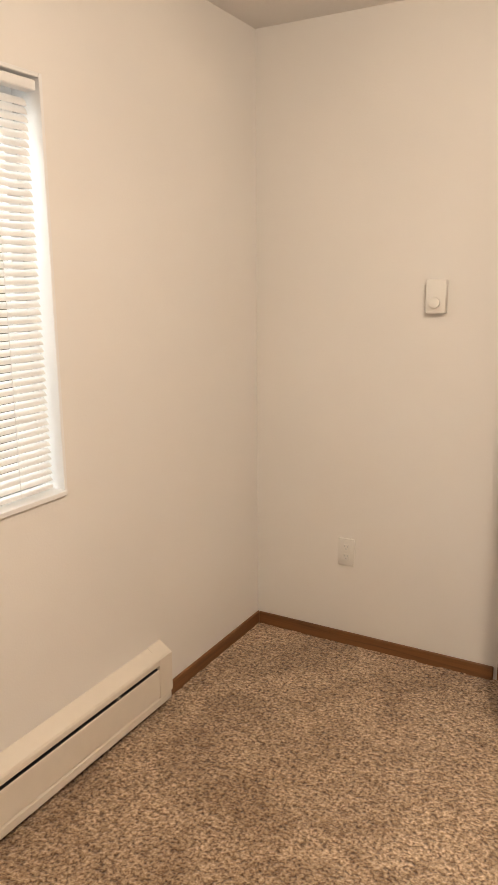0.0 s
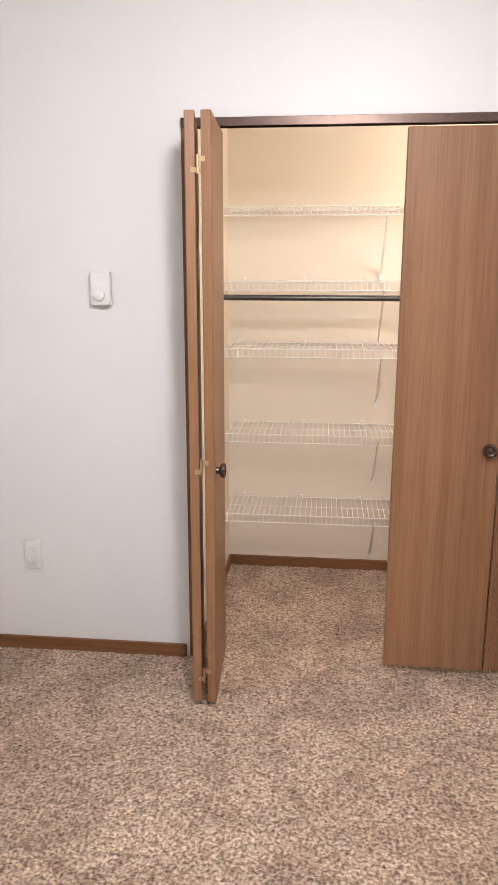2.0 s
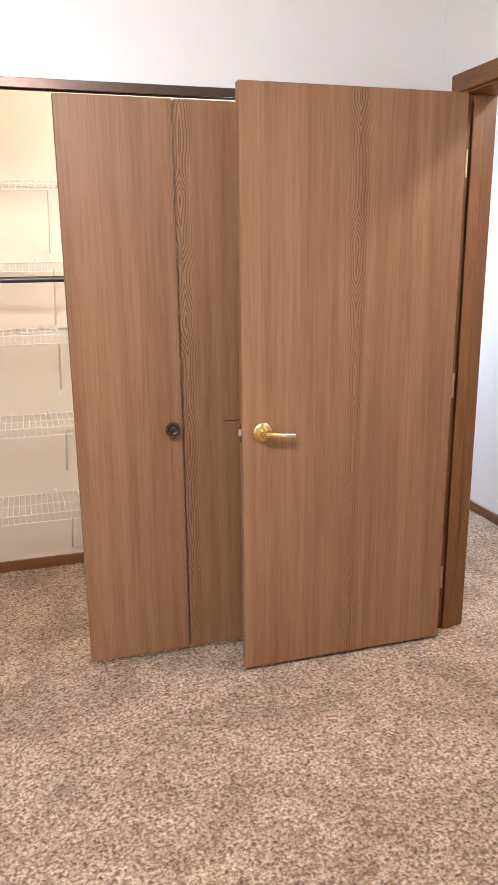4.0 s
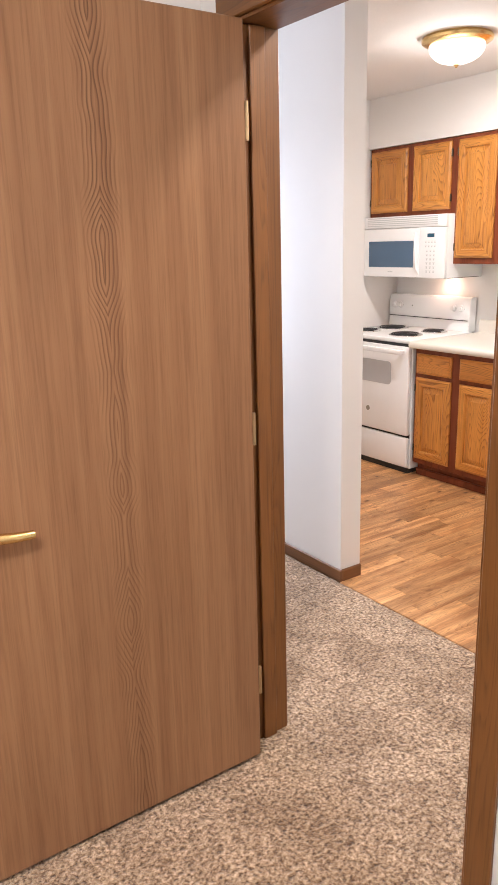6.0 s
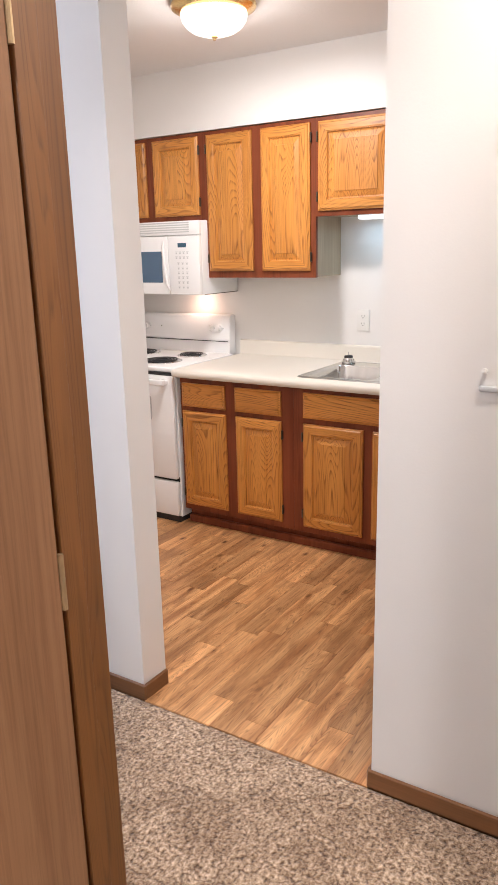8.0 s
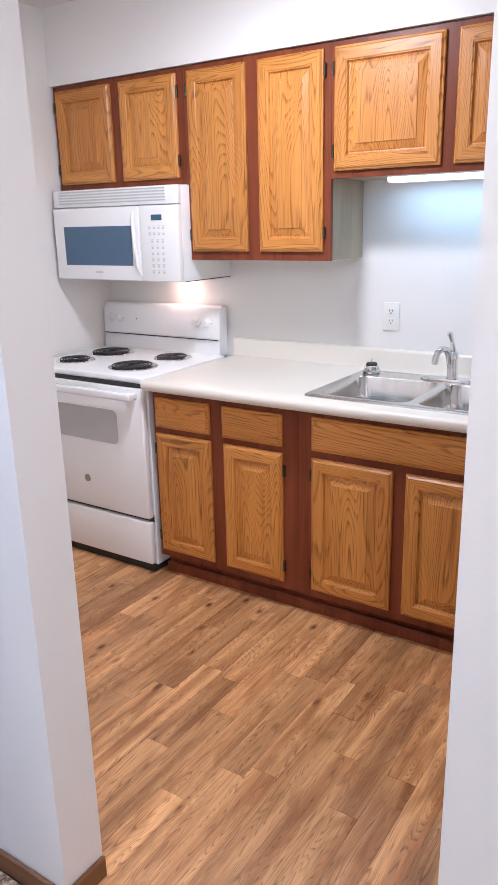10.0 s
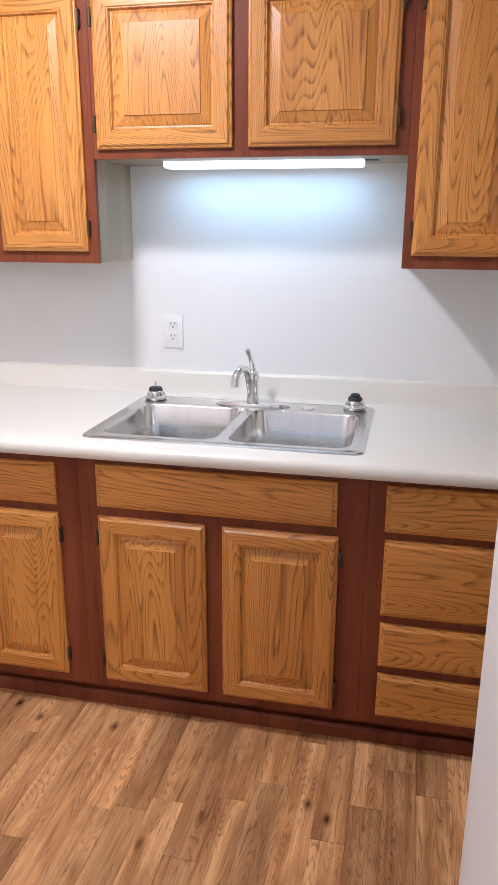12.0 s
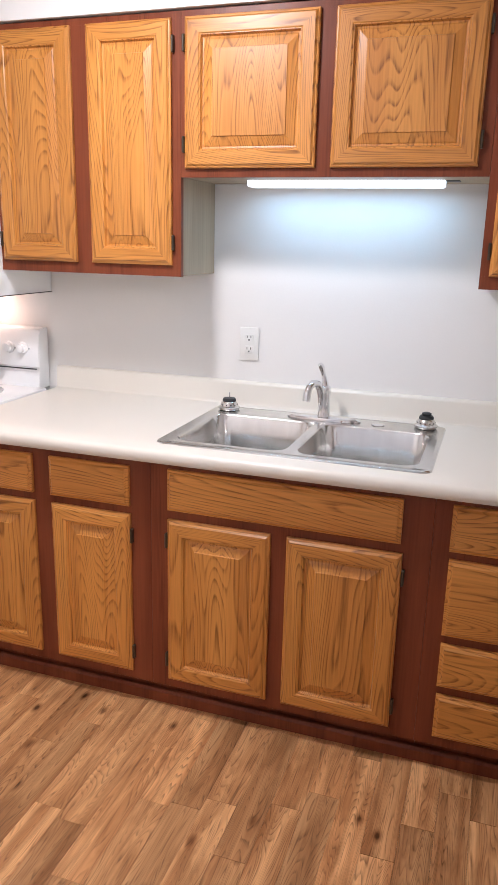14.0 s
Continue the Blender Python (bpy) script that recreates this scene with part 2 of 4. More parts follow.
BASEX = wood("base_wood_x", "x", (0.25, 0.108, 0.042), (0.20, 0.084, 0.032), (0.085, 0.034, 0.013), 10.0, 4.0, 0.42, 0.6, 0.05, 0.08)
BASEY = wood("base_wood_y", "y", (0.25, 0.108, 0.042), (0.20, 0.084, 0.032), (0.085, 0.034, 0.013), 10.0, 4.0, 0.42, 0.6, 0.05, 0.08)
OAKV = wood("oak_upright", "z", (0.68, 0.298, 0.064), (0.57, 0.226, 0.043), (0.235, 0.076, 0.012), 48.0, 6.5, 0.33, 0.95, 0.13, 0.12)
OAKH = wood("oak_level", "y", (0.68, 0.298, 0.064), (0.57, 0.226, 0.043), (0.235, 0.076, 0.012), 48.0, 6.5, 0.33, 0.95, 0.13, 0.12)
FRAMEWOOD = wood("stained_frame", "z", (0.235, 0.062, 0.026), (0.175, 0.043, 0.018), (0.08, 0.018, 0.007), 8.0, 4.0, 0.34, 0.5, 0.06, 0.05)
FRAMEWOOD.node_tree.nodes["Principled BSDF"].inputs["Specular IOR Level"].default_value = 0.22
DOORWOOD.node_tree.nodes["Principled BSDF"].inputs["Specular IOR Level"].default_value = 0.35
SIDEWOOD = wood("cabinet_side", "z", (0.46, 0.37, 0.255), (0.41, 0.325, 0.22), (0.30, 0.235, 0.15), 8.0, 4.0, 0.5, 0.4, 0.06, 0.04)
PLANK = wood("vinyl_plank", "x", (0.84, 0.467, 0.208), (0.56, 0.260, 0.100), (0.20, 0.082, 0.030), 34.0, 20.0, 0.36, 0.75, 0.075, 0.30, 9.0, 26.0)
COUNTER = paint("laminate_counter", (0.74, 0.695, 0.62), 0.33, 0.0001, 400.0, 0.02)
ENAMEL = plain("white_enamel", (0.86, 0.865, 0.87), 0.22, 0.0, 0.01)
PLASTIC = plain("white_plastic", (0.78, 0.77, 0.74), 0.35, 0.0, 0.02)
HEATER = plain("heater_enamel", (0.76, 0.70, 0.62), 0.4, 0.0, 0.03)
DARK = plain("dark_gap", (0.02, 0.02, 0.022), 0.5)
BLACK = plain("black_coil", (0.03, 0.03, 0.032), 0.45, 0.3)
GREYBLUE = plain("microwave_glass", (0.07, 0.135, 0.225), 0.16, 0.0, 0.02)
OVENGLASS = plain("oven_glass", (0.50, 0.51, 0.53), 0.12, 0.0, 0.02)
BUTTON = plain("button_grey", (0.56, 0.57, 0.58), 0.5)
DISPLAY = plain("display_blue", (0.03, 0.10, 0.16), 0.15)
CHROME = plain("chrome", (0.80, 0.80, 0.81), 0.09, 1.0, 0.02)
BRASS = plain("polished_brass", (0.80, 0.58, 0.26), 0.24, 1.0, 0.05)
BRONZE = plain("bronze_track", (0.10, 0.065, 0.05), 0.33, 0.7, 0.2)
RODMETAL = plain("dark_rod", (0.12, 0.115, 0.11), 0.35, 0.8, 0.2)
WIRE = plain("white_wire", (0.85, 0.83, 0.78), 0.4)
GREYMETAL = plain("grey_metal", (0.36, 0.34, 0.30), 0.4, 0.8, 0.2)
WORNBRASS = plain("worn_brass", (0.55, 0.40, 0.23), 0.4, 0.8, 0.2)
HINGE = plain("antique_hinge", (0.09, 0.07, 0.05), 0.4, 0.7, 0.2)
KNOBMETAL = plain("knob_bronze", (0.09, 0.06, 0.05), 0.27, 0.7)
RUBBER = plain("black_rubber", (0.025, 0.025, 0.025), 0.6)
STEEL = steel_material()
DOME = glow("lit_dome", (1.0, 0.94, 0.86), 1.5)
TUBE = glow("lit_tube", (0.80, 0.92, 1.0), 1.5)
LENS = glow("lit_lens", (1.0, 0.75, 0.5), 4.0)
GLASS = glass("clear_glass")
SLAT = slat_material()
WINFRAME = paint("white_trim_paint", (0.82, 0.83, 0.84), 0.4, 0.0002)


# ---- builders ----
def finish(name, bm, mats, parent=None, smooth=False):
    me = bpy.data.meshes.new(name)
    bmesh.ops.recalc_face_normals(bm, faces=bm.faces)
    bm.to_mesh(me)
    bm.free()
    for m in mats if isinstance(mats, (list, tuple)) else (mats,):
        me.materials.append(m)
    if smooth:
        for f in me.polygons:
            f.use_smooth = True
        me.set_sharp_from_angle(angle=radians(40))
    ob = new(name, me)
    if parent:
        ob.parent = parent
    return ob


def put_box(bm, b, bevel=0.0, seg=1, mat=0):
    x0, x1, y0, y1, z0, z1 = b
    made = bmesh.ops.create_cube(bm, size=1.0, matrix=Matrix.LocRotScale(((x0 + x1) / 2, (y0 + y1) / 2, (z0 + z1) / 2), None, (x1 - x0, y1 - y0, z1 - z0)))
    vs = made["verts"]
    faces = {f for v in vs for f in v.link_faces}
    for f in faces:
        f.material_index = mat
    if bevel:
        edges = list({e for v in vs for e in v.link_edges})
        bmesh.ops.bevel(bm, geom=edges, offset=bevel, segments=seg, affect="EDGES", profile=0.5)


def boxes(name, mats, some, bevel=0.0, parent=None, seg=1):
    bm = bmesh.new()
    for b in some:
        put_box(bm, b[:6], bevel, seg, b[6] if len(b) > 6 else 0)
    return finish(name, bm, mats, parent, smooth=seg > 1)


def put_tube(bm, pts, r, seg=8, cap=True, mat=0):
    """A round bar along points; r is one radius or one a point."""
    pts = [Vector(p) for p in pts]
    rs = r if isinstance(r, (list, tuple)) else [r] * len(pts)
    rings, side = [], None
    for i, p in enumerate(pts):
        d = (pts[min(i + 1, len(pts) - 1)] - pts[max(i - 1, 0)]).normalized()
        if side is None:
            side = d.orthogonal().normalized()
        side = (side - d * side.dot(d)).normalized()
        up = d.cross(side)
        rings.append([bm.verts.new(p + rs[i] * (math.cos(a) * side + math.sin(a) * up)) for a in (2 * math.pi * k / seg for k in range(seg))])
    for a, b in zip(rings, rings[1:]):
        for k in range(seg):
            bm.faces.new((a[k], a[(k + 1) % seg], b[(k + 1) % seg], b[k])).material_index = mat
    if cap:
        bm.faces.new(rings[0]).material_index = mat
        bm.faces.new(rings[-1]).material_index = mat


def tube(name, mats, runs, r, seg=8, parent=None, smooth=True):
    bm = bmesh.new()
    for pts in runs:
        put_tube(bm, pts, r, seg)
    return finish(name, bm, mats, parent, smooth)


def lathe(name, mats, profile, place, parent=None, seg=32, axis="z", scale=(1, 1)):
    """A turned shape: profile of (radius, height) along axis from place."""
    bm = bmesh.new()
    rings = []
    for r, h in profile:
        ring = []
        for k in range(seg):
            a = 2 * math.pi * k / seg
            u, v = r * math.cos(a) * scale[0], r * math.sin(a) * scale[1]
            p = {"z": (u, v, h), "x": (h, u, v), "y": (u, h, v)}[axis]
            ring.append(bm.verts.new(Vector(place) + Vector(p)))
        rings.append(ring)
    for a, b in zip(rings, rings[1:]):
        for k in range(seg):
            bm.faces.new((a[k], a[(k + 1) % seg], b[(k + 1) % seg], b[k]))
    bm.faces.new(rings[0])
    bm.faces.new(rings[-1])
    return finish(name, bm, mats, parent, smooth=True)


def thing(name, place, label, category, group=""):
    return tagged(new(name), label, category, group)


def structure(ob, label=""):
    return tagged(ob, label, kind="structure")


# ---- the shell ----
BC, KC = 2.505, 2.472
WX, CY, PX0, PX1, KX0, KX1, KB = -1.392, 3.26, 1.86, 1.98, 2.84, 2.96, 4.948
structure(boxes("wall_west", WALL, [
    (WX - 0.16, WX, -1.1, 0.45, -0.05, BC), (WX - 0.16, WX, 2.075, 4.3, -0.05, BC),
    (WX - 0.16, WX, 0.45, 2.075, -0.05, 0.925), (WX - 0.16, WX, 0.45, 2.075, 2.09, BC)]), "off-white painted bedroom wall with a window opening")
structure(boxes("wall_closet", WALL, [
    (WX, -0.318, CY, CY + 0.10, -0.05, BC), (1.228, PX0, CY, CY + 0.10, -0.05, BC), (-0.318, 1.228, CY, CY + 0.10, 2.066, BC)]),
    "off-white painted wall with a wide closet opening")
structure(boxes("wall_closet_inside", CREAM, [
    (-0.42, 1.86, 4.25, 4.33, -0.05, BC), (-0.42, -0.284, CY + 0.10, 4.25, -0.05, BC), (1.32, 1.42, CY + 0.10, 4.25, -0.05, BC)]), "cream painted closet walls, warm lamp light partly in the colour")
structure(boxes("wall_bedroom_hall", WALL, [
    (PX0, PX1, -1.1, 2.262, -0.05, BC), (PX0, PX1, 3.108, 4.33, -0.05, BC), (PX0, PX1, 2.262, 3.108, 2.072, BC)]), "off-white painted wall with a door opening")
structure(boxes("wall_south", WALL, [(WX, PX0, -1.2, -1.1, -0.05, BC)]), "off-white painted bedroom wall")
structure(boxes("wall_kitchen_hall", WALL, [
    (KX0, KX1, 0.9, 2.935, -0.05, BC), (KX0, KX1, 3.79, 5.95, -0.05, BC)]), "off-white painted wall ends beside the kitchen opening")
structure(boxes("wall_hall_ends", WALL, [
    (PX1, KX0, 0.9, 1.0, -0.05, BC), (0.6, KX0, 5.85, 5.95, -0.05, BC), (0.6, 0.7, 4.33, 5.85, -0.05, BC)]), "off-white painted hall end walls")
structure(boxes("wall_kitchen_back", WALL, [(KB, KB + 0.12, 2.3, 5.75, -0.05, BC)]), "off-white painted kitchen wall behind the counter")
structure(boxes("wall_kitchen_sides", WALL, [(KX1, KB, 5.52, 5.64, -0.05, BC), (KX1, KB, 2.33, 2.45, -0.05, BC)]), "off-white painted kitchen side walls")
structure(boxes("wall_kitchen_stub", WALL, [(KX1, 3.52, 2.80, 2.935, -0.05, KC)]), "off-white painted stub wall beside the kitchen opening")
structure(boxes("soffit", WALL, [(4.632, KB, 2.45, 5.52, 2.146, KC)]), "off-white painted soffit above the wall cabinets")
structure(boxes("ceiling", CEIL, [(WX - 0.2, KX0, -1.2, 6.0, BC, BC + 0.1)]), "matt white ceiling of bedroom and hall")
structure(boxes("ceiling_kitchen", CEIL, [(KX1, KB, 2.45, 5.52, KC, KC + 0.1), (KX0, KX1, 2.935, 3.79, KC, KC + 0.1)]), "matt white kitchen ceiling")
structure(boxes("subfloor", DARK, [(WX - 0.2, KB + 0.1, -1.2, 6.0, -0.14, -0.03)]))

# Carpet: one uneven sheet through bedroom, closet and hall.
def carpet():
    step = 0.016
    xs, ys = np.arange(WX, 2.8301, step), np.arange(-1.1, 5.86, step)
    gx, gy = np.meshgrid(xs, ys)
    rng = np.random.default_rng(4)
    z = rng.uniform(-0.0022, 0.0022, gx.shape)
    wide = rng.uniform(-1, 1, (gx.shape[0] // 6 + 2, gx.shape[1] // 6 + 2))
    z += 0.001 * np.kron(wide, np.ones((6, 6)))[: gx.shape[0], : gx.shape[1]]
    gx = gx + rng.uniform(-0.005, 0.005, gx.shape)
    gx[:, -1] = 2.834 + rng.uniform(-0.004, 0.004, gx.shape[0])
    z[:, -1] = -0.007
    nx, ny = len(xs), len(ys)
    idx = np.arange(nx * ny).reshape(ny, nx)
    quads = np.stack([idx[:-1, :-1], idx[:-1, 1:], idx[1:, 1:], idx[1:, :-1]], -1).reshape(-1, 4)
    me = bpy.data.meshes.new("carpet")
    me.from_pydata(np.stack([gx, gy, z], -1).reshape(-1, 3).tolist(), [], quads.tolist())
    me.materials.append(CARPET)
    for f in me.polygons:
        f.use_smooth = True
    return structure(new("floor_carpet", me), "speckled beige and brown cut-pile carpet")


carpet()

# Baseboards: stained wood, 6 cm high.
def baseboard(runs):
    for x0, x1, y0, y1 in runs:
        ob = boxes("baseboard", BASEX if x1 - x0 > y1 - y0 else BASEY, [(x0, x1, y0, y1, -0.02, 0.056)], 0.004)
        structure(ob, "brown stained wooden baseboard")


B = 0.011
baseboard([(WX + B, -0.332, CY - B, CY), (1.24, PX0 - B, CY - B, CY), (WX, WX + B, 2.515, CY), (WX, WX + B, -1.1, -0.34),
           (-0.284, 1.32, 4.25 - B, 4.25), (-0.284, -0.284 + B, CY + 0.1, 4.25 - B), (1.32 - B, 1.32, CY + 0.1, 4.25 - B),
           (PX0 - B, PX0, -1.1, 2.19), (KX0 - B, KX0, 1.0, 2.946), (KX0 - B, KX0, 3.777, 5.85), (KX0, KX1, 3.79 - 0.013, 3.79), (KX0, 3.52, 2.935, 2.947),
           (PX1, PX1 + B, 1.0, 2.19), (PX1, PX1 + B, 3.18, 4.33)])

# Door frame between bedroom and hall.
def door_frame():
    root = structure(new("door_frame"), "brown stained wooden door frame with casing")
    boxes("jamb", JAMBWOOD, [(PX0 - 0.004, PX1 + 0.004, 3.09, 3.108, 0, 2.056)], 0.001, root)
    boxes("jamb", JAMBWOOD, [(PX0 - 0.004, PX1 + 0.004, 2.262, 2.28, 0, 2.056)], 0.001, root)
    boxes("head", HEADWOOD, [(PX0 - 0.004, PX1 + 0.004, 2.262, 3.108, 2.056, 2.074)], 0.001, root)
    boxes("stop", JAMBWOOD, [(PX0 + 0.027, PX0 + 0.075, 3.079, 3.0895, 0, 2.055), (PX0 + 0.042, PX0 + 0.075, 2.2805, 2.291, 0, 2.055)], 0.002, root)
    for x0, x1 in ((PX0 - 0.015, PX0), (PX1, PX1 + 0.015)):
        boxes("casing", JAMBWOOD, [(x0, x1, 3.10, 3.168, 0, 2.064)], 0.004, root)
        boxes("casing", JAMBWOOD, [(x0, x1, 2.202, 2.27, 0, 2.064)], 0.004, root)
        boxes("casing_head", HEADWOOD, [(x0, x1, 2.202, 3.168, 2.064, 2.128)], 0.004, root)
    tagged(boxes("strike_plate", BRASS, [(PX0 + 0.012, PX0 + 0.038, 2.2795, 2.2825, 0.89, 0.955)], 0.0, root), "small brass strike plate")


door_frame()


# ---- bedroom ----
def bedroom_door():
    root = thing("bedroom_door", (0, 0, 0), "brown wood veneer door standing open, brass lever handle", "door")
    tagged(boxes("leaf", DOORWOOD, [(1.014, 1.826, 3.018, 3.053, 0.014, 2.046)], 0.0025, root), "smooth brown veneered door leaf")
    rose = lathe("lever_rose", BRASS, [(0.0, 0.0), (0.034, 0.0), (0.034, -0.006), (0.028, -0.012), (0.014, -0.014), (0.012, -0.05), (0.0, -0.05)], (1.086, 3.018, 0.925), root, 28, "y")
    tagged(rose, "round polished brass rose")
    tagged(tube("lever", BRASS, [[(1.082, 2.972, 0.925), (1.10, 2.97, 0.924), (1.15, 2.972, 0.917), (1.19, 2.976, 0.913)]], [0.013, 0.013, 0.0115, 0.010], 12, root), "polished brass lever")
    tagged(boxes("latch", CHROME, [(1.002, 1.0145, 3.026, 3.045, 0.915, 0.94)], 0.002, root), "metal latch bolt")
    boxes("latch_plate", BRASS, [(1.0125, 1.0145, 3.023, 3.048, 0.89, 0.955)], 0, root)
    for z in (1.82, 1.044, 0.271):
        bm = bmesh.new()
        put_tube(bm, [(1.8295, 3.018, z - 0.045), (1.8295, 3.018, z + 0.045)], 0.005, 10)
        put_box(bm, (1.8262, 1.8272, 3.04, 3.052, z - 0.045, z + 0.045))
        finish("hinge", bm, WORNBRASS, root)


bedroom_door()


def bifold_leaf(root, p0, p1, z0=0.022, z1=2.024):
    """One flush closet leaf from p0 to p1 in plan, 30 mm thick."""
    (x0, y0), (x1, y1) = p0, p1
    long = math.hypot(x1 - x0, y1 - y0)
    ob = boxes("leaf", DOORWOOD, [(0, long, 0, 0.032, z0, z1)], 0.002, root)
    ob.matrix_local = pose(x0, y0, 0, 0, 0, math.degrees(math.atan2(y1 - y0, x1 - x0)))
    return ob


def knob(root, place, axis, sign):
    prof = [(0.0, 0.0), (0.013, 0.0), (0.011, 0.010), (0.022, 0.016), (0.0265, 0.024), (0.025, 0.030), (0.020, 0.0315), (0.016, 0.027), (0.012, 0.026), (0.009, 0.0275), (0.0, 0.028)]
    tagged(lathe("knob", KNOBMETAL, [(r, sign * h) for r, h in prof], place, root, 20, axis), "dark bronze knob")


def closet_doors():
    folded = thing("bifold_door", (0, 0, 0), "brown veneer bifold closet door folded open", "closet door", "closet bifold doors")
    bifold_leaf(folded, (-0.243, 2.903), (-0.272, 3.285)).matrix_local = pose(-0.208, 2.903, 0, 0, 0, 98.0)
    bifold_leaf(folded, (0, 0), (0.385, 0)).matrix_local = pose(-0.157, 2.903, 0, 0, 0, 92.5)
    knob(folded, (-0.157, 2.955, 0.882), "x", 1)
    for z in (1.868, 0.905, 0.13):
        bm = bmesh.new()
        put_tube(bm, [(-0.199, 2.899, z - 0.028), (-0.199, 2.899, z + 0.028)], 0.005, 8)
        put_box(bm, (-0.222, -0.199, 2.8995, 2.902, z - 0.024, z - 0.008))
        put_box(bm, (-0.199, -0.176, 2.8995, 2.902, z + 0.008, z + 0.024))
        tagged(finish("hinge", bm, WORNBRASS, folded), "small worn brass hinge")
    shut = thing("bifold_door", (0, 0, 0), "brown veneer bifold closet door, closed, with round knob", "closet door", "closet bifold doors")
    boxes("leaf", DOORWOOD, [(0.464, 0.846, 3.224, 3.255, 0.024, 2.022)], 0.0025, shut)
    boxes("leaf", DOORWOOD, [(0.851, 1.223, 3.226, 3.257, 0.024, 2.022)], 0.0025, shut)
    knob(shut, (0.806, 3.224, 0.915), "y", -1)
    tagged(boxes("scratch", DARK, [(1.0, 1.075, 3.2245, 3.2275, 0.924, 0.928)], 0, shut), "thin dark dent in the veneer")
    track = thing("closet_track", (0, 0, 0), "dark bronze metal bifold track under the closet header", "door track")
    boxes("channel", BRONZE, [(-0.316, 1.226, 3.243, 3.247, 2.036, 2.0655), (-0.316, 1.226, 3.247, 3.285, 2.060, 2.0655), (-0.316, 1.226, 3.285, 3.289, 2.036, 2.0655)], 0.001, track)
    side = structure(boxes("closet_jamb", JAMBWOOD, [(-0.318, -0.306, CY - 0.004, CY + 0.1, 0, 2.066), (1.224, 1.2275, CY, CY + 0.1, 0, 2.066)], 0.001), "brown edge strip of the closet opening")


closet_doors()


def wire_shelf(z, group):
    root = thing("wire_shelf", (0, 0, z), "white coated wire closet shelf fixed to the wall", "shelf", group)
    x0, x1, y0, y1 = -0.262, 1.31, 3.942, 4.242
    tube("rail", WIRE, [[(x0, y0, z), (x1, y0, z)], [(x0, y0 - 0.002, z - 0.038), (x1, y0 - 0.002, z - 0.038)], [(x0, y1, z), (x1, y1, z)], [(x0, (y0 + y1) / 2, z - 0.003), (x1, (y0 + y1) / 2, z - 0.003)]], 0.003, 6, root)
    bm = bmesh.new()
    k = x0 + 0.01
    while k < x1:
        put_tube(bm, [(k, y1, z + 0.002), (k, y0, z + 0.002), (k, y0 - 0.004, z - 0.038)], 0.0019, 4, False)
        k += 0.0254
    tagged(finish("wires", bm, WIRE, root), kind="stuff")
    for bx in (0.462, 1.2):
        bm = bmesh.new()
        put_tube(bm, [(bx, y0 + 0.005, z - 0.02), (bx, 4.238, z - 0.29)], 0.0042, 6)
        put_box(bm, (bx - 0.008, bx + 0.008, 4.240, 4.2485, z - 0.32, z - 0.275))
        tagged(finish("brace", bm, WIRE, root), "diagonal white support brace")
    for bx in (-0.2, 0.1, 0.4, 0.7, 1.0):
        boxes("clip", WIRE, [(bx - 0.007, bx + 0.007, 4.238, 4.249, z - 0.006, z + 0.018)], 0.002, root)
    return root


for z in (0.389, 0.789, 1.195, 1.498, 1.824):
    wire_shelf(z, "closet wire shelves")
rod = thing("closet_rod", (0, 0, 0), "dark metal hanging rod across the closet", "rod")
tube("bar", RODMETAL, [[(-0.284, 3.89, 1.430), (1.32, 3.89, 1.430)]], 0.013, 14, rod)
for x, s in ((-0.284, 1), (1.32, -1)):
    lathe("socket", RODMETAL, [(0.0, 0.0), (0.026, 0.0), (0.024, s * 0.012), (0.0, s * 0.012)], (x, 3.89, 1.430), rod, 16, "x")


def dome_lamp(x, y, z, label, watts_glow=DOME):
    root = thing("ceiling_lamp", (x, y, z), label, "ceiling lamp")
    tagged(lathe("rim", BRASS, [(0.0, 0.0), (0.165, 0.0), (0.172, -0.012), (0.168, -0.024), (0.150, -0.034), (0.134, -0.038), (0.13, -0.03), (0.0, -0.03)], (x, y, z), root, 40), "polished brass rim")
    dome = lathe("shade", watts_glow, [(0.132, -0.036), (0.134, -0.05), (0.128, -0.07), (0.112, -0.09), (0.088, -0.106), (0.055, -0.117), (0.02, -0.122), (0.0, -0.122)], (x, y, z), root, 40)
    tagged(dome, "lit frosted white glass bowl")
    dome.visible_shadow = False
    lathe("finial", BRASS, [(0.0, -0.120), (0.012, -0.121), (0.014, -0.127), (0.007, -0.131), (0.006, -0.137), (0.0, -0.139)], (x, y, z), root, 16)


dome_lamp(0.28, 1.5, BC, "lit frosted glass bowl ceiling lamp with brass rim")
dome_lamp(2.42, 2.3, BC, "lit frosted glass bowl ceiling lamp with brass rim")
dome_lamp(3.834, 4.085, KC, "lit frosted glass bowl ceiling lamp with brass rim")
# Socket and bulb invented to carry the closet fill; out of view.
added_closet_lamp = thing("added_closet_lamp", (0, 0, 0), "bare lit bulb in a white wall socket, added to light the closet", "lamp")
lathe("socket", PLASTIC, [(0.0, 0.0), (0.055, 0.0), (0.05, -0.02), (0.025, -0.045), (0.0, -0.045)], (1.32, 3.55, 1.86), added_closet_lamp, 20, "x")
b = lathe("bulb", DOME, [(0.0, -0.045), (0.014, -0.05), (0.03, -0.085), (0.028, -0.105), (0.015, -0.12), (0.0, -0.124)], (1.32, 3.55, 1.86), added_closet_lamp, 20, "x")
b.visible_shadow = False


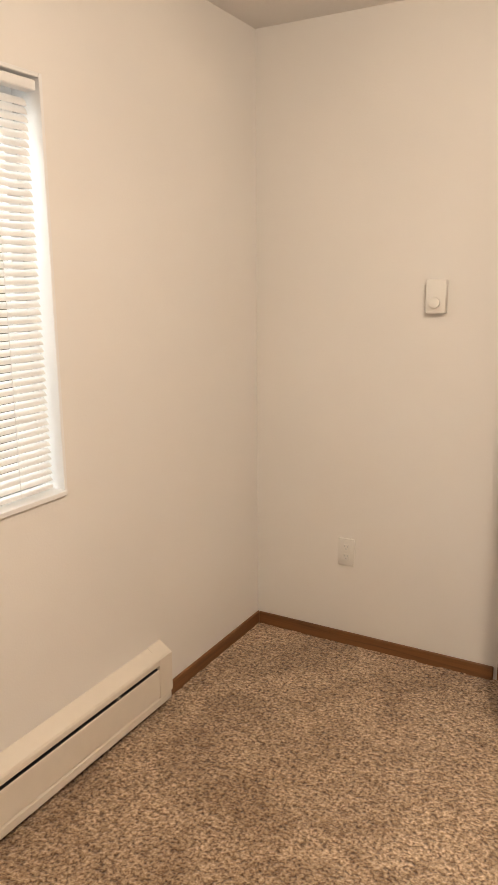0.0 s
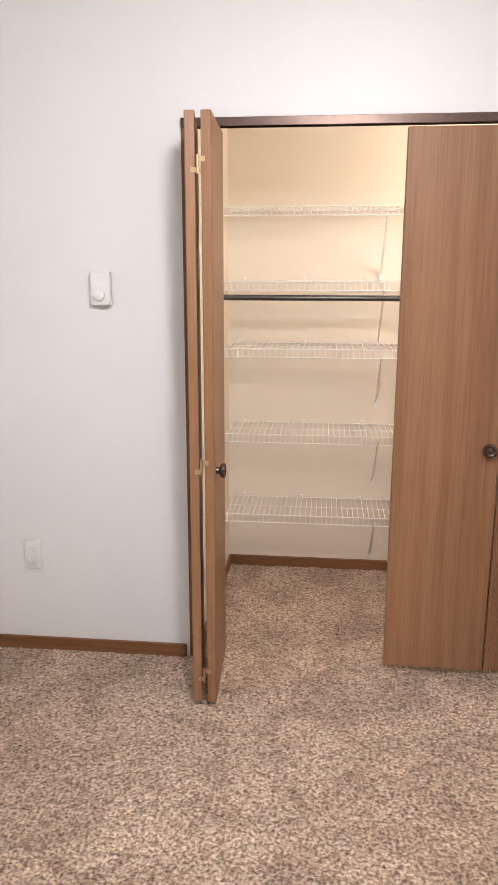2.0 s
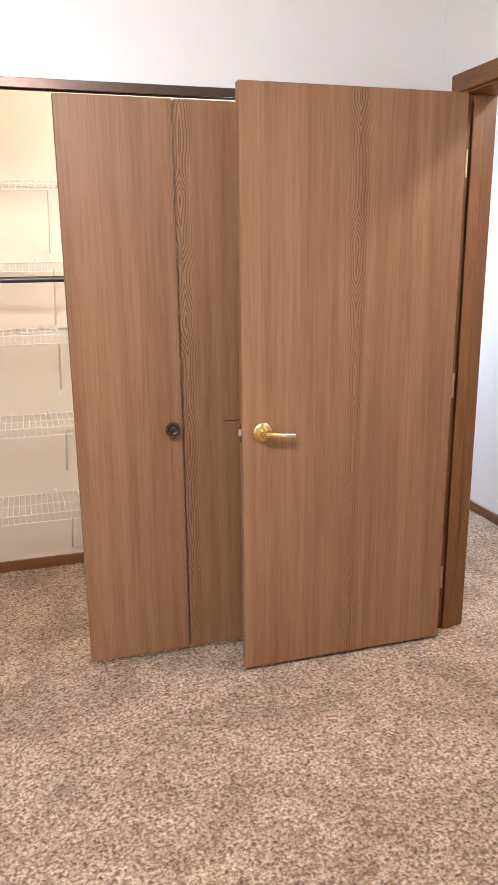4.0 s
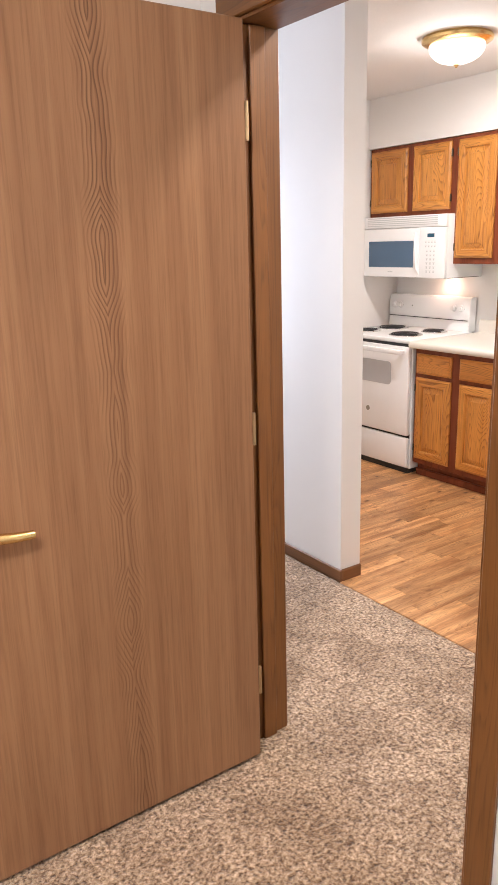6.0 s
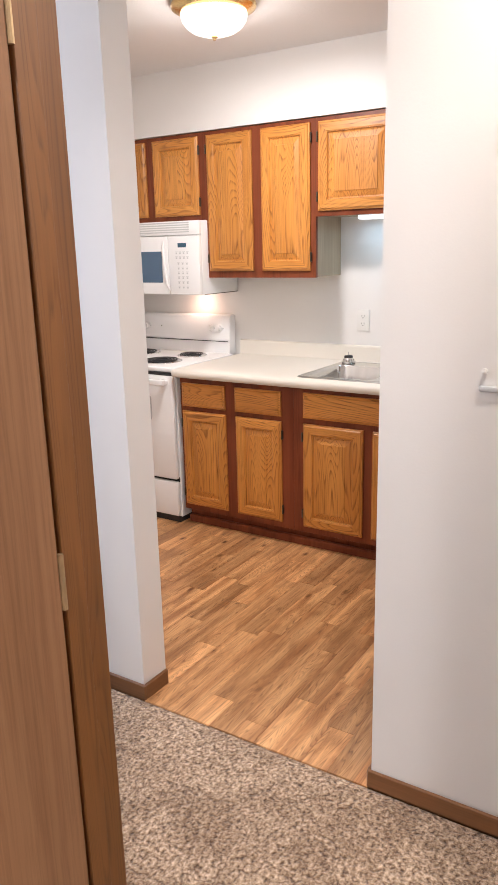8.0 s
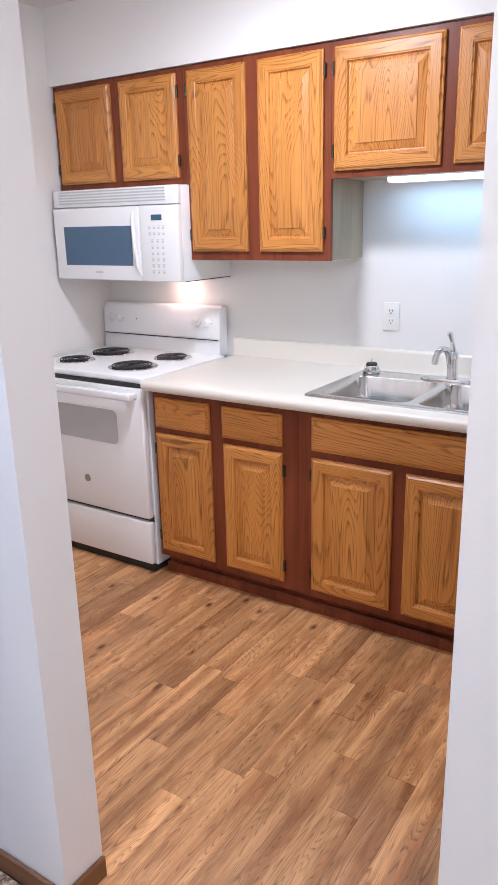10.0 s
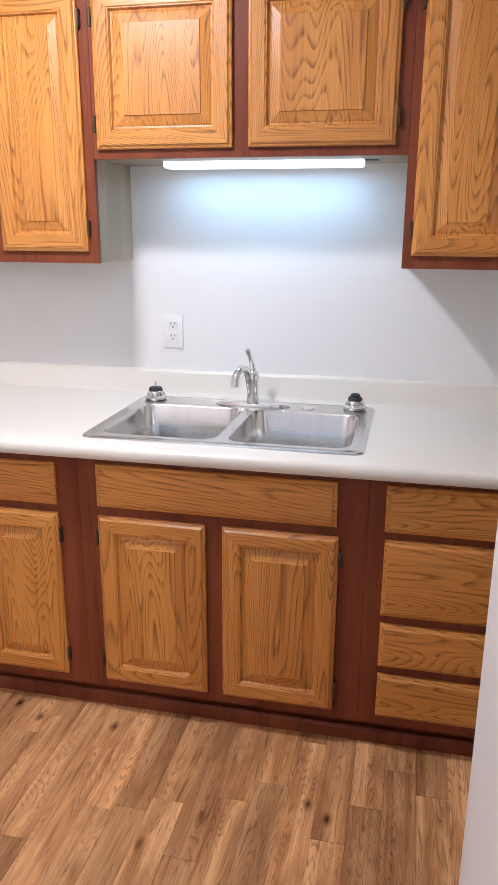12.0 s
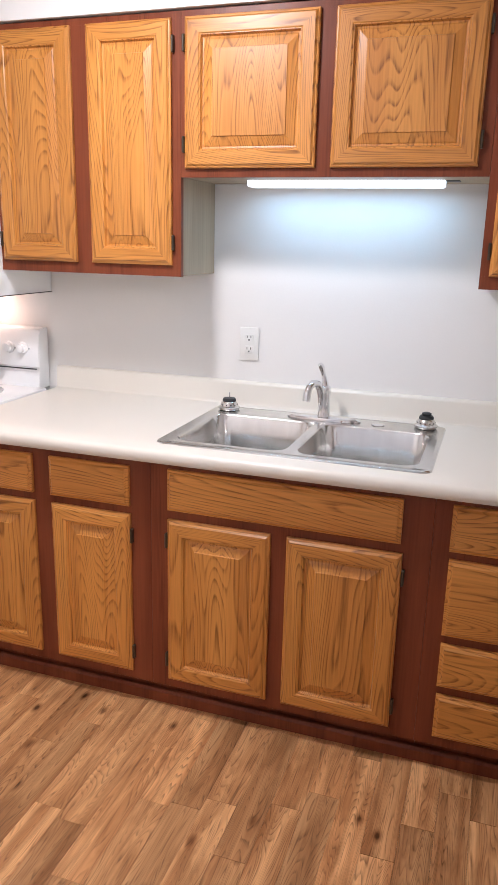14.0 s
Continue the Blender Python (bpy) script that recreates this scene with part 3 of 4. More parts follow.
def window():
    root = structure(new("window_1"), "white framed window with closed white mini blinds")
    y0, y1, z0, z1, xo = 0.45, 2.075, 0.925, 2.09, WX - 0.16
    boxes("lining", WINFRAME, [(xo, WX + 0.003, y1 - 0.012, y1, z0, z1), (xo, WX + 0.003, y0, y0 + 0.012, z0, z1), (xo, WX + 0.003, y0 + 0.012, y1 - 0.012, z1 - 0.012, z1), (xo, WX + 0.012, y0 + 0.012, y1 - 0.012, z0, z0 + 0.016)], 0.002, root)
    ym = (y0 + y1) / 2
    boxes("frame", WINFRAME, [(xo + 0.02, xo + 0.06, y1 - 0.055, y1 - 0.012, z0 + 0.016, z1 - 0.012), (xo + 0.02, xo + 0.06, y0 + 0.012, y0 + 0.055, z0 + 0.016, z1 - 0.012), (xo + 0.02, xo + 0.06, ym - 0.025, ym + 0.025, z0 + 0.016, z1 - 0.012),
                              (xo + 0.02, xo + 0.06, y0 + 0.055, y1 - 0.055, z1 - 0.05, z1 - 0.012), (xo + 0.02, xo + 0.06, y0 + 0.055, y1 - 0.055, z0 + 0.016, z0 + 0.055)], 0.003, root)
    for a, c in ((y0 + 0.055, ym - 0.025), (ym + 0.025, y1 - 0.055)):
        pane = boxes("pane", GLASS, [(xo + 0.037, xo + 0.042, a, c, z0 + 0.055, z1 - 0.05)], 0, root)
        pane.visible_shadow = False
    blind = thing("window_blind", (0, 0, 0), "white horizontal mini blind with tilted slats, lowered", "blind")
    xb = WX - 0.035
    boxes("headrail", WINFRAME, [(xb - 0.004, xb + 0.033, y0 + 0.016, y1 - 0.02, z1 - 0.046, z1 - 0.019)], 0.003, blind)
    boxes("bottom_rail", WINFRAME, [(xb - 0.012, xb + 0.012, y0 + 0.02, y1 - 0.03, z0 + 0.022, z0 + 0.036)], 0.003, blind)
    bm = bmesh.new()
    prof = [(-0.0125, -0.0015), (-0.006, 0.001), (0.0, 0.0018), (0.006, 0.001), (0.0125, -0.0015)]
    for k in range(4):
        (u0, w0), (u1, w1) = prof[k], prof[k + 1]
        a = [bm.verts.new(p) for p in ((u0, y0 + 0.02, w0), (u1, y0 + 0.02, w1), (u1, y1 - 0.03, w1), (u0, y1 - 0.03, w0))]
        bm.faces.new(a)
    bmesh.ops.remove_doubles(bm, verts=bm.verts, dist=1e-5)
    bmesh.ops.solidify(bm, geom=bm.faces[:], thickness=0.0006)
    first = finish("slat", bm, SLAT, blind, True)
    first.matrix_local = pose(xb, 0, z0 + 0.055, 0, 30, 0)
    z, k = z0 + 0.055 + 0.0212, 1
    while z < z1 - 0.05:
        o = new("slat", first.data)
        o.parent = blind
        o.matrix_local = pose(xb, 0, z, 0, 30 + 1.5 * math.sin(k * 1.7) + 0.6 * k, 0)
        z += 0.0212
        k += 1
    for y in (y1 - 0.16, ym, y0 + 0.16):
        tube("ladder_cord", WINFRAME, [[(xb + 0.013, y, z0 + 0.03), (xb + 0.013, y, z1 - 0.03)]], 0.0009, 5, blind)
    tube("wand", GLASS, [[(xb + 0.028, y0 + 0.12, z1 - 0.05), (xb + 0.03, y0 + 0.12, 1.3)]], 0.004, 6, blind)


window()


def heater():
    root = thing("baseboard_heater", (0, 0, 0), "cream enamel electric baseboard heater along the wall", "heater")
    y0, y1, xw = -0.32, 2.505, WX
    bm = bmesh.new()
    prof = [(0.0, 0.03), (0.046, 0.03), (0.050, 0.035), (0.050, 0.060), (0.043, 0.064), (0.043, 0.068), (0.050, 0.072), (0.050, 0.174), (0.047, 0.178), (0.034, 0.179), (0.034, 0.190), (0.047, 0.191), (0.052, 0.196), (0.052, 0.214), (0.048, 0.221), (0.0, 0.250)]
    a = [bm.verts.new((xw + u, y0, w)) for u, w in prof]
    c = [bm.verts.new((xw + u, y1 - 0.006, w)) for u, w in prof]
    for k in range(len(prof)):
        n = (k + 1) % len(prof)
        f = bm.faces.new((a[k], a[n], c[n], c[k]))
        # Slot faces are coloured dark for the shade inside the slot.
        if k in (8, 9, 10):
            f.material_index = 1
    bm.faces.new(a), bm.faces.new(c)
    finish("cover", bm, [HEATER, DARK], root)
    cap = bmesh.new()
    p2 = [(0.0, 0.062), (0.049, 0.062), (0.0525, 0.067), (0.0525, 0.216), (0.0, 0.252)]
    a = [cap.verts.new((xw + u, y1 - 0.075, w)) for u, w in p2]
    c = [cap.verts.new((xw + u, y1, w)) for u, w in p2]
    for k in range(5):
        cap.faces.new((a[k], a[(k + 1) % 5], c[(k + 1) % 5], c[k]))
    cap.faces.new(a), cap.faces.new(c)
    finish("end_cap", cap, HEATER, root)
    # Dark strip for the shadow line between heater and carpet; not a heater part.
    boxes("kick_strip", DARK, [(xw, xw + 0.018, y0, y1 - 0.008, -0.01, 0.0295)], 0.002, root)
    for y in (0.2, 0.9, 1.6, 2.2):
        boxes("clip", GREYMETAL, [(xw + 0.036, xw + 0.0505, y, y + 0.012, 0.178, 0.1915)], 0.001, root)


heater()

thermo = thing("thermostat", (0, 0, 0), "white wall thermostat with a round dial", "thermostat")
boxes("body", PLASTIC, [(-0.660, -0.586, CY - 0.036, CY, 1.424, 1.545)], 0.005, thermo, 2)
lathe("dial", PLASTIC, [(0.0, -0.036), (0.021, -0.036), (0.020, -0.046), (0.017, -0.048), (0.0, -0.048)], (-0.626, CY, 1.462), thermo, 28, "y")


def wall_outlet(m, label, slot=None):
    """A duplex outlet; its plate lies in the local xz plane and faces -y."""
    root = thing("wall_outlet", (0, 0, 0), label, "outlet")
    boxes("plate", PLASTIC, [(-0.036, 0.036, -0.0075, 0, -0.0595, 0.0595)], 0.002, root, 2)
    for z in (0.021, -0.021):
        bm = bmesh.new()
        put_box(bm, (-0.0165, 0.0165, -0.009, -0.0055, z - 0.014, z + 0.014), 0.001)
        for x in (-0.007, 0.007):
            put_box(bm, (x - 0.0012, x + 0.0012, -0.0096, -0.0085, z + 0.0005, z + 0.009), 0, 1, 1)
        put_box(bm, (-0.0025, 0.0025, -0.0096, -0.0085, z - 0.009, z - 0.004), 0, 1, 1)
        finish("socket", bm, [PLASTIC, slot or DARK], root)
    root.matrix_world = m
    return root


wall_outlet(pose(-0.961, CY, 0.42), "white duplex outlet on the bedroom wall", BUTTON)
wall_outlet(pose(KB, 3.909, 1.122, 0, 0, -90), "white duplex outlet above the kitchen counter")

# Small fittings on the hall wall.
hook = thing("wall_bracket", (0, 0, 0), "small white wall bracket with a bar and knob", "bracket")
boxes("bar", BUTTON, [(KX0 - 0.014, KX0, 2.57, 2.687, 1.188, 1.202)], 0.005, hook, 2)
lathe("knob", PLASTIC, [(0.0, 0.0), (0.004, 0.0), (0.004, -0.008), (0.0075, -0.011), (0.007, -0.018), (0.0, -0.02)], (KX0, 2.674, 1.236), hook, 14, "x")
chime = thing("door_chime", (0, 0, 0), "small white plastic box on the hall wall", "chime box")
boxes("cover", PLASTIC, [(KX0 - 0.02, KX0, 2.53, 2.664, 1.735, 1.815)], 0.006, chime, 2)


# ---- kitchen ----
def ring_panel(name, mats, xf, y0, y1, z0, z1, rings, parent):
    """A front facing -x built of nested rectangles: rings of (inset, depth towards the room)."""
    bm = bmesh.new()
    loops = []
    for ins, dep in rings:
        loops.append([bm.verts.new(p) for p in ((xf - dep, y0 + ins, z0 + ins), (xf - dep, y1 - ins, z0 + ins), (xf - dep, y1 - ins, z1 - ins), (xf - dep, y0 + ins, z1 - ins))])
    for n, (a, c) in enumerate(zip(loops, loops[1:])):
        for k in range(4):
            f = bm.faces.new((a[k], a[(k + 1) % 4], c[(k + 1) % 4], c[k]))
            f.material_index = 1 if k in (0, 2) and rings[n][0] < 0.05 else 0
    bm.faces.new(loops[-1])
    bm.faces.new(loops[0])
    return finish(name, bm, mats, parent)


DOOR_RINGS = [(0, 0), (0, 0.010), (0.003, 0.0125), (0.006, 0.013), (0.012, 0.019), (0.047, 0.019), (0.0505, 0.0165), (0.053, 0.0165), (0.057, 0.007), (0.062, 0.006), (0.066, 0.008), (0.090, 0.0145), (0.0915, 0.0175), (0.0925, 0.0175)]
DRAWER_RINGS = [(0, 0), (0, 0.010), (0.003, 0.0125), (0.007, 0.013), (0.013, 0.019), (0.015, 0.019)]


def cab_door(root, xf, y0, y1, z0, z1, hinge_y=None, label=""):
    d = ring_panel("door", [OAKV, OAKH], xf, y0, y1, z0, z1, DOOR_RINGS, root)
    if hinge_y is not None:
        s = 1 if hinge_y >= y1 - 1e-6 else -1
        for z in (z0 + 0.07, z1 - 0.07):
            h = boxes("hinge", HINGE, [(xf - 0.015, xf - 0.0005, hinge_y + s * 0.001, hinge_y + s * 0.009, z - 0.024, z + 0.024)], 0.002)
            h.parent = d
    return d


def drawer(root, xf, y0, y1, z0, z1):
    return ring_panel("drawer_front", [OAKH, OAKH], xf, y0, y1, z0, z1, DRAWER_RINGS, root)


UX, BX = 4.648, 4.304


def wall_cabinet(y0, y1, z0, doors, label, bare=()):
    root = thing("wall_cabinet", (0, 0, 0), label, "cabinet", "kitchen wall cabinets")
    z1 = 2.142
    boxes("body", SIDEWOOD, [(UX + 0.019, KB - 0.001, y0 + 0.001, y1 - 0.001, z0 + 0.002, z1)], 0, root)
    bars = [(UX, UX + 0.019, y0, y1, z1 - 0.02, z1), (UX, UX + 0.019, y0, y1, z0, z0 + 0.036)]
    edges = [y1] + [v for a, c, _ in doors for v in (c, a)] + [y0]
    for a, c in zip(edges[::2], edges[1::2]):
        bars.append((UX + 0.0003, UX + 0.019, min(a, c) - (0.008 if c != y0 else 0), max(a, c) + (0.008 if a != y1 else 0), z0 + 0.036, z1 - 0.02))
    tagged(boxes("face_frame", FRAMEWOOD, bars, 0, root), "dark reddish stained face frame")
    for a, c, h in doors:
        cab_door(root, UX - 0.0005, a, c, z0 + (0.036 if z0 < 1.5 else 0.026), z1 - 0.02, c if h > 0 else a)
    return root


wall_cabinet(4.743, 5.51, 1.684, [(5.15, 5.492, 1), (4.776, 5.096, -1)], "oak wall cabinet with two small doors above microwave")
wall_cabinet(4.05, 4.742, 1.366, [(4.428, 4.718, 1), (4.079, 4.37, -1)], "oak wall cabinet with two tall raised-panel doors")
wall_cabinet(3.122, 4.049, 1.672, [(3.619, 4.033, 1), (3.156, 3.572, -1)], "short oak wall cabinet above the sink, two doors")
wall_cabinet(2.452, 3.121, 1.366, [(2.806, 3.096, 1), (2.47, 2.76, -1)], "oak wall cabinet with tall raised-panel doors")


def base_cabinet(y0, y1, doors, drawers, label):
    root = thing("base_cabinet", (0, 0, 0), label, "cabinet", "kitchen base cabinets")
    z0, z1 = 0.088, 0.856
    boxes("body", FRAMEWOOD, [(BX + 0.02, KB - 0.002, y0 + 0.001, y1 - 0.001, z0 + 0.001, 0.70 if "sink" in label else z1 - 0.001)], 0, root)
    tagged(boxes("face_frame", FRAMEWOOD, [(BX, BX + 0.02, y0, y1, z0, z1)], 0.0008, root), "dark reddish stained face frame")
    boxes("toe_kick", FRAMEWOOD, [(BX + 0.055, BX + 0.07, y0, y1, -0.01, z0)], 0, root)
    for a, c, h, zb, zt in doors:
        cab_door(root, BX - 0.0005, a, c, zb, zt, c if h > 0 else a)
    for a, c, zb, zt in drawers:
        drawer(root, BX - 0.0005, a, c, zb, zt)
    return root


base_cabinet(4.0, 4.712, [(4.410, 4.695, 1, 0.122, 0.665), (4.067, 4.345, -1, 0.122, 0.665)], [(4.412, 4.694, 0.691, 0.820), (4.069, 4.348, 0.691, 0.820)], "oak base cabinet with two doors and two drawers")
base_cabinet(3.162, 3.9995, [(3.615, 3.940, 1, 0.121, 0.668), (3.237, 3.566, -1, 0.121, 0.668)], [(3.245, 3.940, 0.697, 0.826)], "oak sink cabinet with two doors and false drawer")
base_cabinet(2.70, 3.1615, [], [(2.779, 3.116, 0.696, 0.828), (2.779, 3.114, 0.447, 0.673), (2.779, 3.113, 0.288, 0.420), (2.779, 3.112, 0.124, 0.260)], "oak base cabinet with four stacked drawers")
base_cabinet(2.452, 2.6995, [], [], "dark stained cabinet filler at the counter end")
structure(boxes("baseboard", FRAMEWOOD, [(BX + 0.028, BX + 0.055, 2.452, 4.712, -0.01, 0.042)], 0.008), "brown base strip along the toe kick")


# Counter with a cut-out for the sink.
SX0, SX1, SY0, SY1 = 4.318, 4.862, 3.185, 3.992


def counter():
    root = thing("countertop", (0, 0, 0), "cream laminate countertop with rounded front edge and backsplash", "countertop")
    z0, z1, xf, y0, y1 = 0.857, 0.897, 4.236, 2.452, 4.716
    bm = bmesh.new()
    prof = [(xf + 0.03, z0), (xf + 0.008, z0), (xf + 0.002, z0 + 0.006), (xf, z0 + 0.016), (xf, z1 - 0.014), (xf + 0.004, z1 - 0.005), (xf + 0.013, z1), (SX0 + 0.02, z1), (SX0 + 0.02, z0)]
    a = [bm.verts.new((u, y0, w)) for u, w in prof]
    c = [bm.verts.new((u, y1, w)) for u, w in prof]
    for k in range(len(prof)):
        n = (k + 1) % len(prof)
        bm.faces.new((a[k], a[n], c[n], c[k]))
    bm.faces.new(a), bm.faces.new(c)
    e = SX0 + 0.02
    put_box(bm, (e, SX1 - 0.02, y0, SY0 + 0.02, z0, z1))
    put_box(bm, (e, SX1 - 0.02, SY1 - 0.02, y1, z0, z1))
    put_box(bm, (SX1 - 0.02, KB - 0.022, y0, y1, z0, z1))
    finish("top", bm, COUNTER, root, True)
    bm = bmesh.new()
    xb = KB - 0.022
    prof = [(xb - 0.012, z1 + 0.0003), (xb - 0.004, z1 + 0.004), (xb, z1 + 0.014), (xb, 0.972), (xb + 0.003, 0.980), (xb + 0.010, 0.984), (KB - 0.0005, 0.984), (KB - 0.0005, z0), (xb, z0), (xb, z1)]
    a = [bm.verts.new((u, y0, w)) for u, w in prof]
    c = [bm.verts.new((u, y1, w)) for u, w in prof]
    for k in range(len(prof)):
        n = (k + 1) % len(prof)
        bm.faces.new((a[k], a[n], c[n], c[k]))
    bm.faces.new(a), bm.faces.new(c)
    finish("backsplash", bm, COUNTER, root, True)


counter()


def rounded(x0, x1, y0, y1, r, z, seg=5):
    pts = []
    for cx, cy, a0 in ((x1 - r, y1 - r, 0), (x0 + r, y1 - r, 90), (x0 + r, y0 + r, 180), (x1 - r, y0 + r, 270)):
        for k in range(seg + 1):
            a = radians(a0 + 90 * k / seg)
            pts.append((cx + r * math.cos(a), cy + r * math.sin(a), z))
    return pts


def loft(bm, loops, close=True):
    rings = [[bm.verts.new(p) for p in loop] for loop in loops]
    for a, c in zip(rings, rings[1:]):
        for k in range(len(a)):
            bm.faces.new((a[k], a[(k + 1) % len(a)], c[(k + 1) % len(a)], c[k]))
    if close:
        bm.faces.new(rings[-1])
    return rings


def sink():
    root = thing("kitchen_sink", (0, 0, 0), "stainless steel double bowl sink set in the counter", "sink")
    zt = 0.901
    bowls = [(4.362, 4.742, 3.604, 3.955), (4.362, 4.742, 3.222, 3.574)]
    bm = bmesh.new()
    for x0, x1, y0, y1 in bowls:
        loops = [rounded(x0, x1, y0, y1, 0.05, zt - 0.0005), rounded(x0 + 0.004, x1 - 0.004, y0 + 0.004, y1 - 0.004, 0.048, zt - 0.006),
                 rounded(x0 + 0.012, x1 - 0.012, y0 + 0.012, y1 - 0.012, 0.05, zt - 0.10), rounded(x0 + 0.02, x1 - 0.02, y0 + 0.02, y1 - 0.02, 0.055, zt - 0.155),
                 rounded(x0 + 0.045, x1 - 0.045, y0 + 0.045, y1 - 0.045, 0.06, zt - 0.175), rounded(x0 + 0.14, x1 - 0.14, y0 + 0.13, y1 - 0.13, 0.03, zt - 0.178)]
        loft(bm, loops)
    finish("bowl", bm, STEEL, root, True)
    # The flat rim between the bowls and the outer edge, as strips round the two openings.
    bm = bmesh.new()
    outer = rounded(SX0, SX1, SY0, SY1, 0.03, zt)
    ring = loft(bm, [rounded(SX0 - 0.003, SX1 + 0.003, SY0 - 0.003, SY1 + 0.003, 0.03, 0.8972), rounded(SX0 - 0.001, SX1 + 0.001, SY0 - 0.001, SY1 + 0.001, 0.03, zt), rounded(SX0 + 0.006, SX1 - 0.006, SY0 + 0.006, SY1 - 0.006, 0.028, zt + 0.0022), rounded(SX0 + 0.012, SX1 - 0.012, SY0 + 0.012, SY1 - 0.012, 0.026, zt - 0.0005)], False)
    holes = []
    edges = [e for e in bm.edges if all(v in ring[-1] for v in e.verts)]
    for x0, x1, y0, y1 in bowls:
        vs = [bm.verts.new(p) for p in rounded(x0, x1, y0, y1, 0.05, zt - 0.0005)]
        edges += [bm.edges.new((vs[k], vs[(k + 1) % len(vs)])) for k in range(len(vs))]
    bmesh.ops.triangle_fill(bm, use_beauty=True, edges=edges, normal=(0, 0, 1))
    finish("rim", bm, STEEL, root, True)
    for x0, x1, y0, y1 in bowls:
        lathe("drain", CHROME, [(0.0, 0.0), (0.045, 0.0), (0.043, 0.003), (0.03, 0.001), (0.0, 0.0005)], ((x0 + x1) / 2, (y0 + y1) / 2, zt - 0.1775), root, 24)
    lathe("hole_cover", CHROME, [(0.0, 0.0), (0.023, 0.0), (0.022, 0.003), (0.016, 0.005), (0.0, 0.0055)], (4.80, 3.40, zt), root, 24)


sink()


def faucet():
    root = thing("kitchen_faucet", (0, 0, 0), "chrome single lever kitchen faucet on the sink", "faucet")
    x, y, z = 4.803, 3.588, 0.901
    lathe("base_plate", CHROME, [(0.0, 0.0), (0.128, 0.0), (0.128, 0.005), (0.120, 0.010), (0.05, 0.014), (0.0, 0.015)], (x, y, z), root, 40, "z", (0.26, 1.0))
    lathe("body", CHROME, [(0.0, 0.01), (0.024, 0.012), (0.021, 0.03), (0.019, 0.08), (0.021, 0.10), (0.019, 0.115), (0.0, 0.122)], (x, y, z), root, 24)
    tube("spout", CHROME, [[(x - 0.004, y + 0.006, z + 0.05), (x - 0.012, y + 0.012, z + 0.10), (x - 0.03, y + 0.020, z + 0.126), (x - 0.055, y + 0.029, z + 0.132), (x - 0.078, y + 0.037, z + 0.120), (x - 0.088, y + 0.040, z + 0.10), (x - 0.09, y + 0.041, z + 0.078)]], [0.014, 0.0135, 0.013, 0.0125, 0.012, 0.0125, 0.013], 16, root)
    tube("lever", CHROME, [[(x, y, z + 0.112), (x + 0.008, y + 0.006, z + 0.14), (x + 0.006, y + 0.010, z + 0.158), (x, y + 0.016, z + 0.18), (x - 0.006, y + 0.020, z + 0.19)]], [0.014, 0.009, 0.007, 0.010, 0.008], 12, root)


faucet()


def strainer(x, y, stem):
    root = thing("sink_strainer", (0, 0, 0), "steel sink strainer basket with black stopper on rim", "strainer", "sink strainers")
    z = 0.9022
    lathe("basket", STEEL, [(0.0, 0.0), (0.034, 0.0), (0.0385, 0.006), (0.0385, 0.010), (0.031, 0.014), (0.029, 0.024), (0.024, 0.030), (0.0, 0.030)], (x, y, z), root, 28)
    bm = bmesh.new()
    for k in range(12):
        a = 2 * math.pi * k / 12
        put_tube(bm, [(x + 0.0285 * math.cos(a), y + 0.0285 * math.sin(a), z + 0.019), (x + 0.0308 * math.cos(a), y + 0.0308 * math.sin(a), z + 0.0187)], 0.0026, 6)
    finish("holes", bm, DARK, root)
    lathe("stopper", RUBBER, [(0.0, 0.028), (0.023, 0.028), (0.0245, 0.034), (0.021, 0.041), (0.010, 0.042), (0.0, 0.042)], (x, y, z), root, 24)
    if stem:
        tube("stem", CHROME, [[(x, y, z + 0.041), (x, y, z + 0.062)]], 0.0035, 8, root)
    else:
        lathe("cap", RUBBER, [(0.0, 0.041), (0.015, 0.041), (0.016, 0.049), (0.010, 0.052), (0.0, 0.050)], (x, y, z), root, 20)


strainer(4.812, 3.935, True)
strainer(4.822, 3.247, False)


def tube_lamp():
    root = thing("under_cabinet_lamp", (0, 0, 0), "lit white fluorescent tube lamp under the cabinet", "lamp")
    y0, y1 = 3.252, 3.876
    boxes("housing", PLASTIC, [(4.782, 4.85, y0 - 0.01, y1 + 0.01, 1.692, 1.7)], 0.002, root)
    d = boxes("diffuser", TUBE, [(4.776, 4.852, y0, y1, 1.654, 1.692)], 0.008, root, 3)
    d.visible_shadow = False
    boxes("end_cap", DARK, [(4.79, 4.845, y0 - 0.045, y0 - 0.001, 1.672, 1.7)], 0.003, root)


tube_lamp()


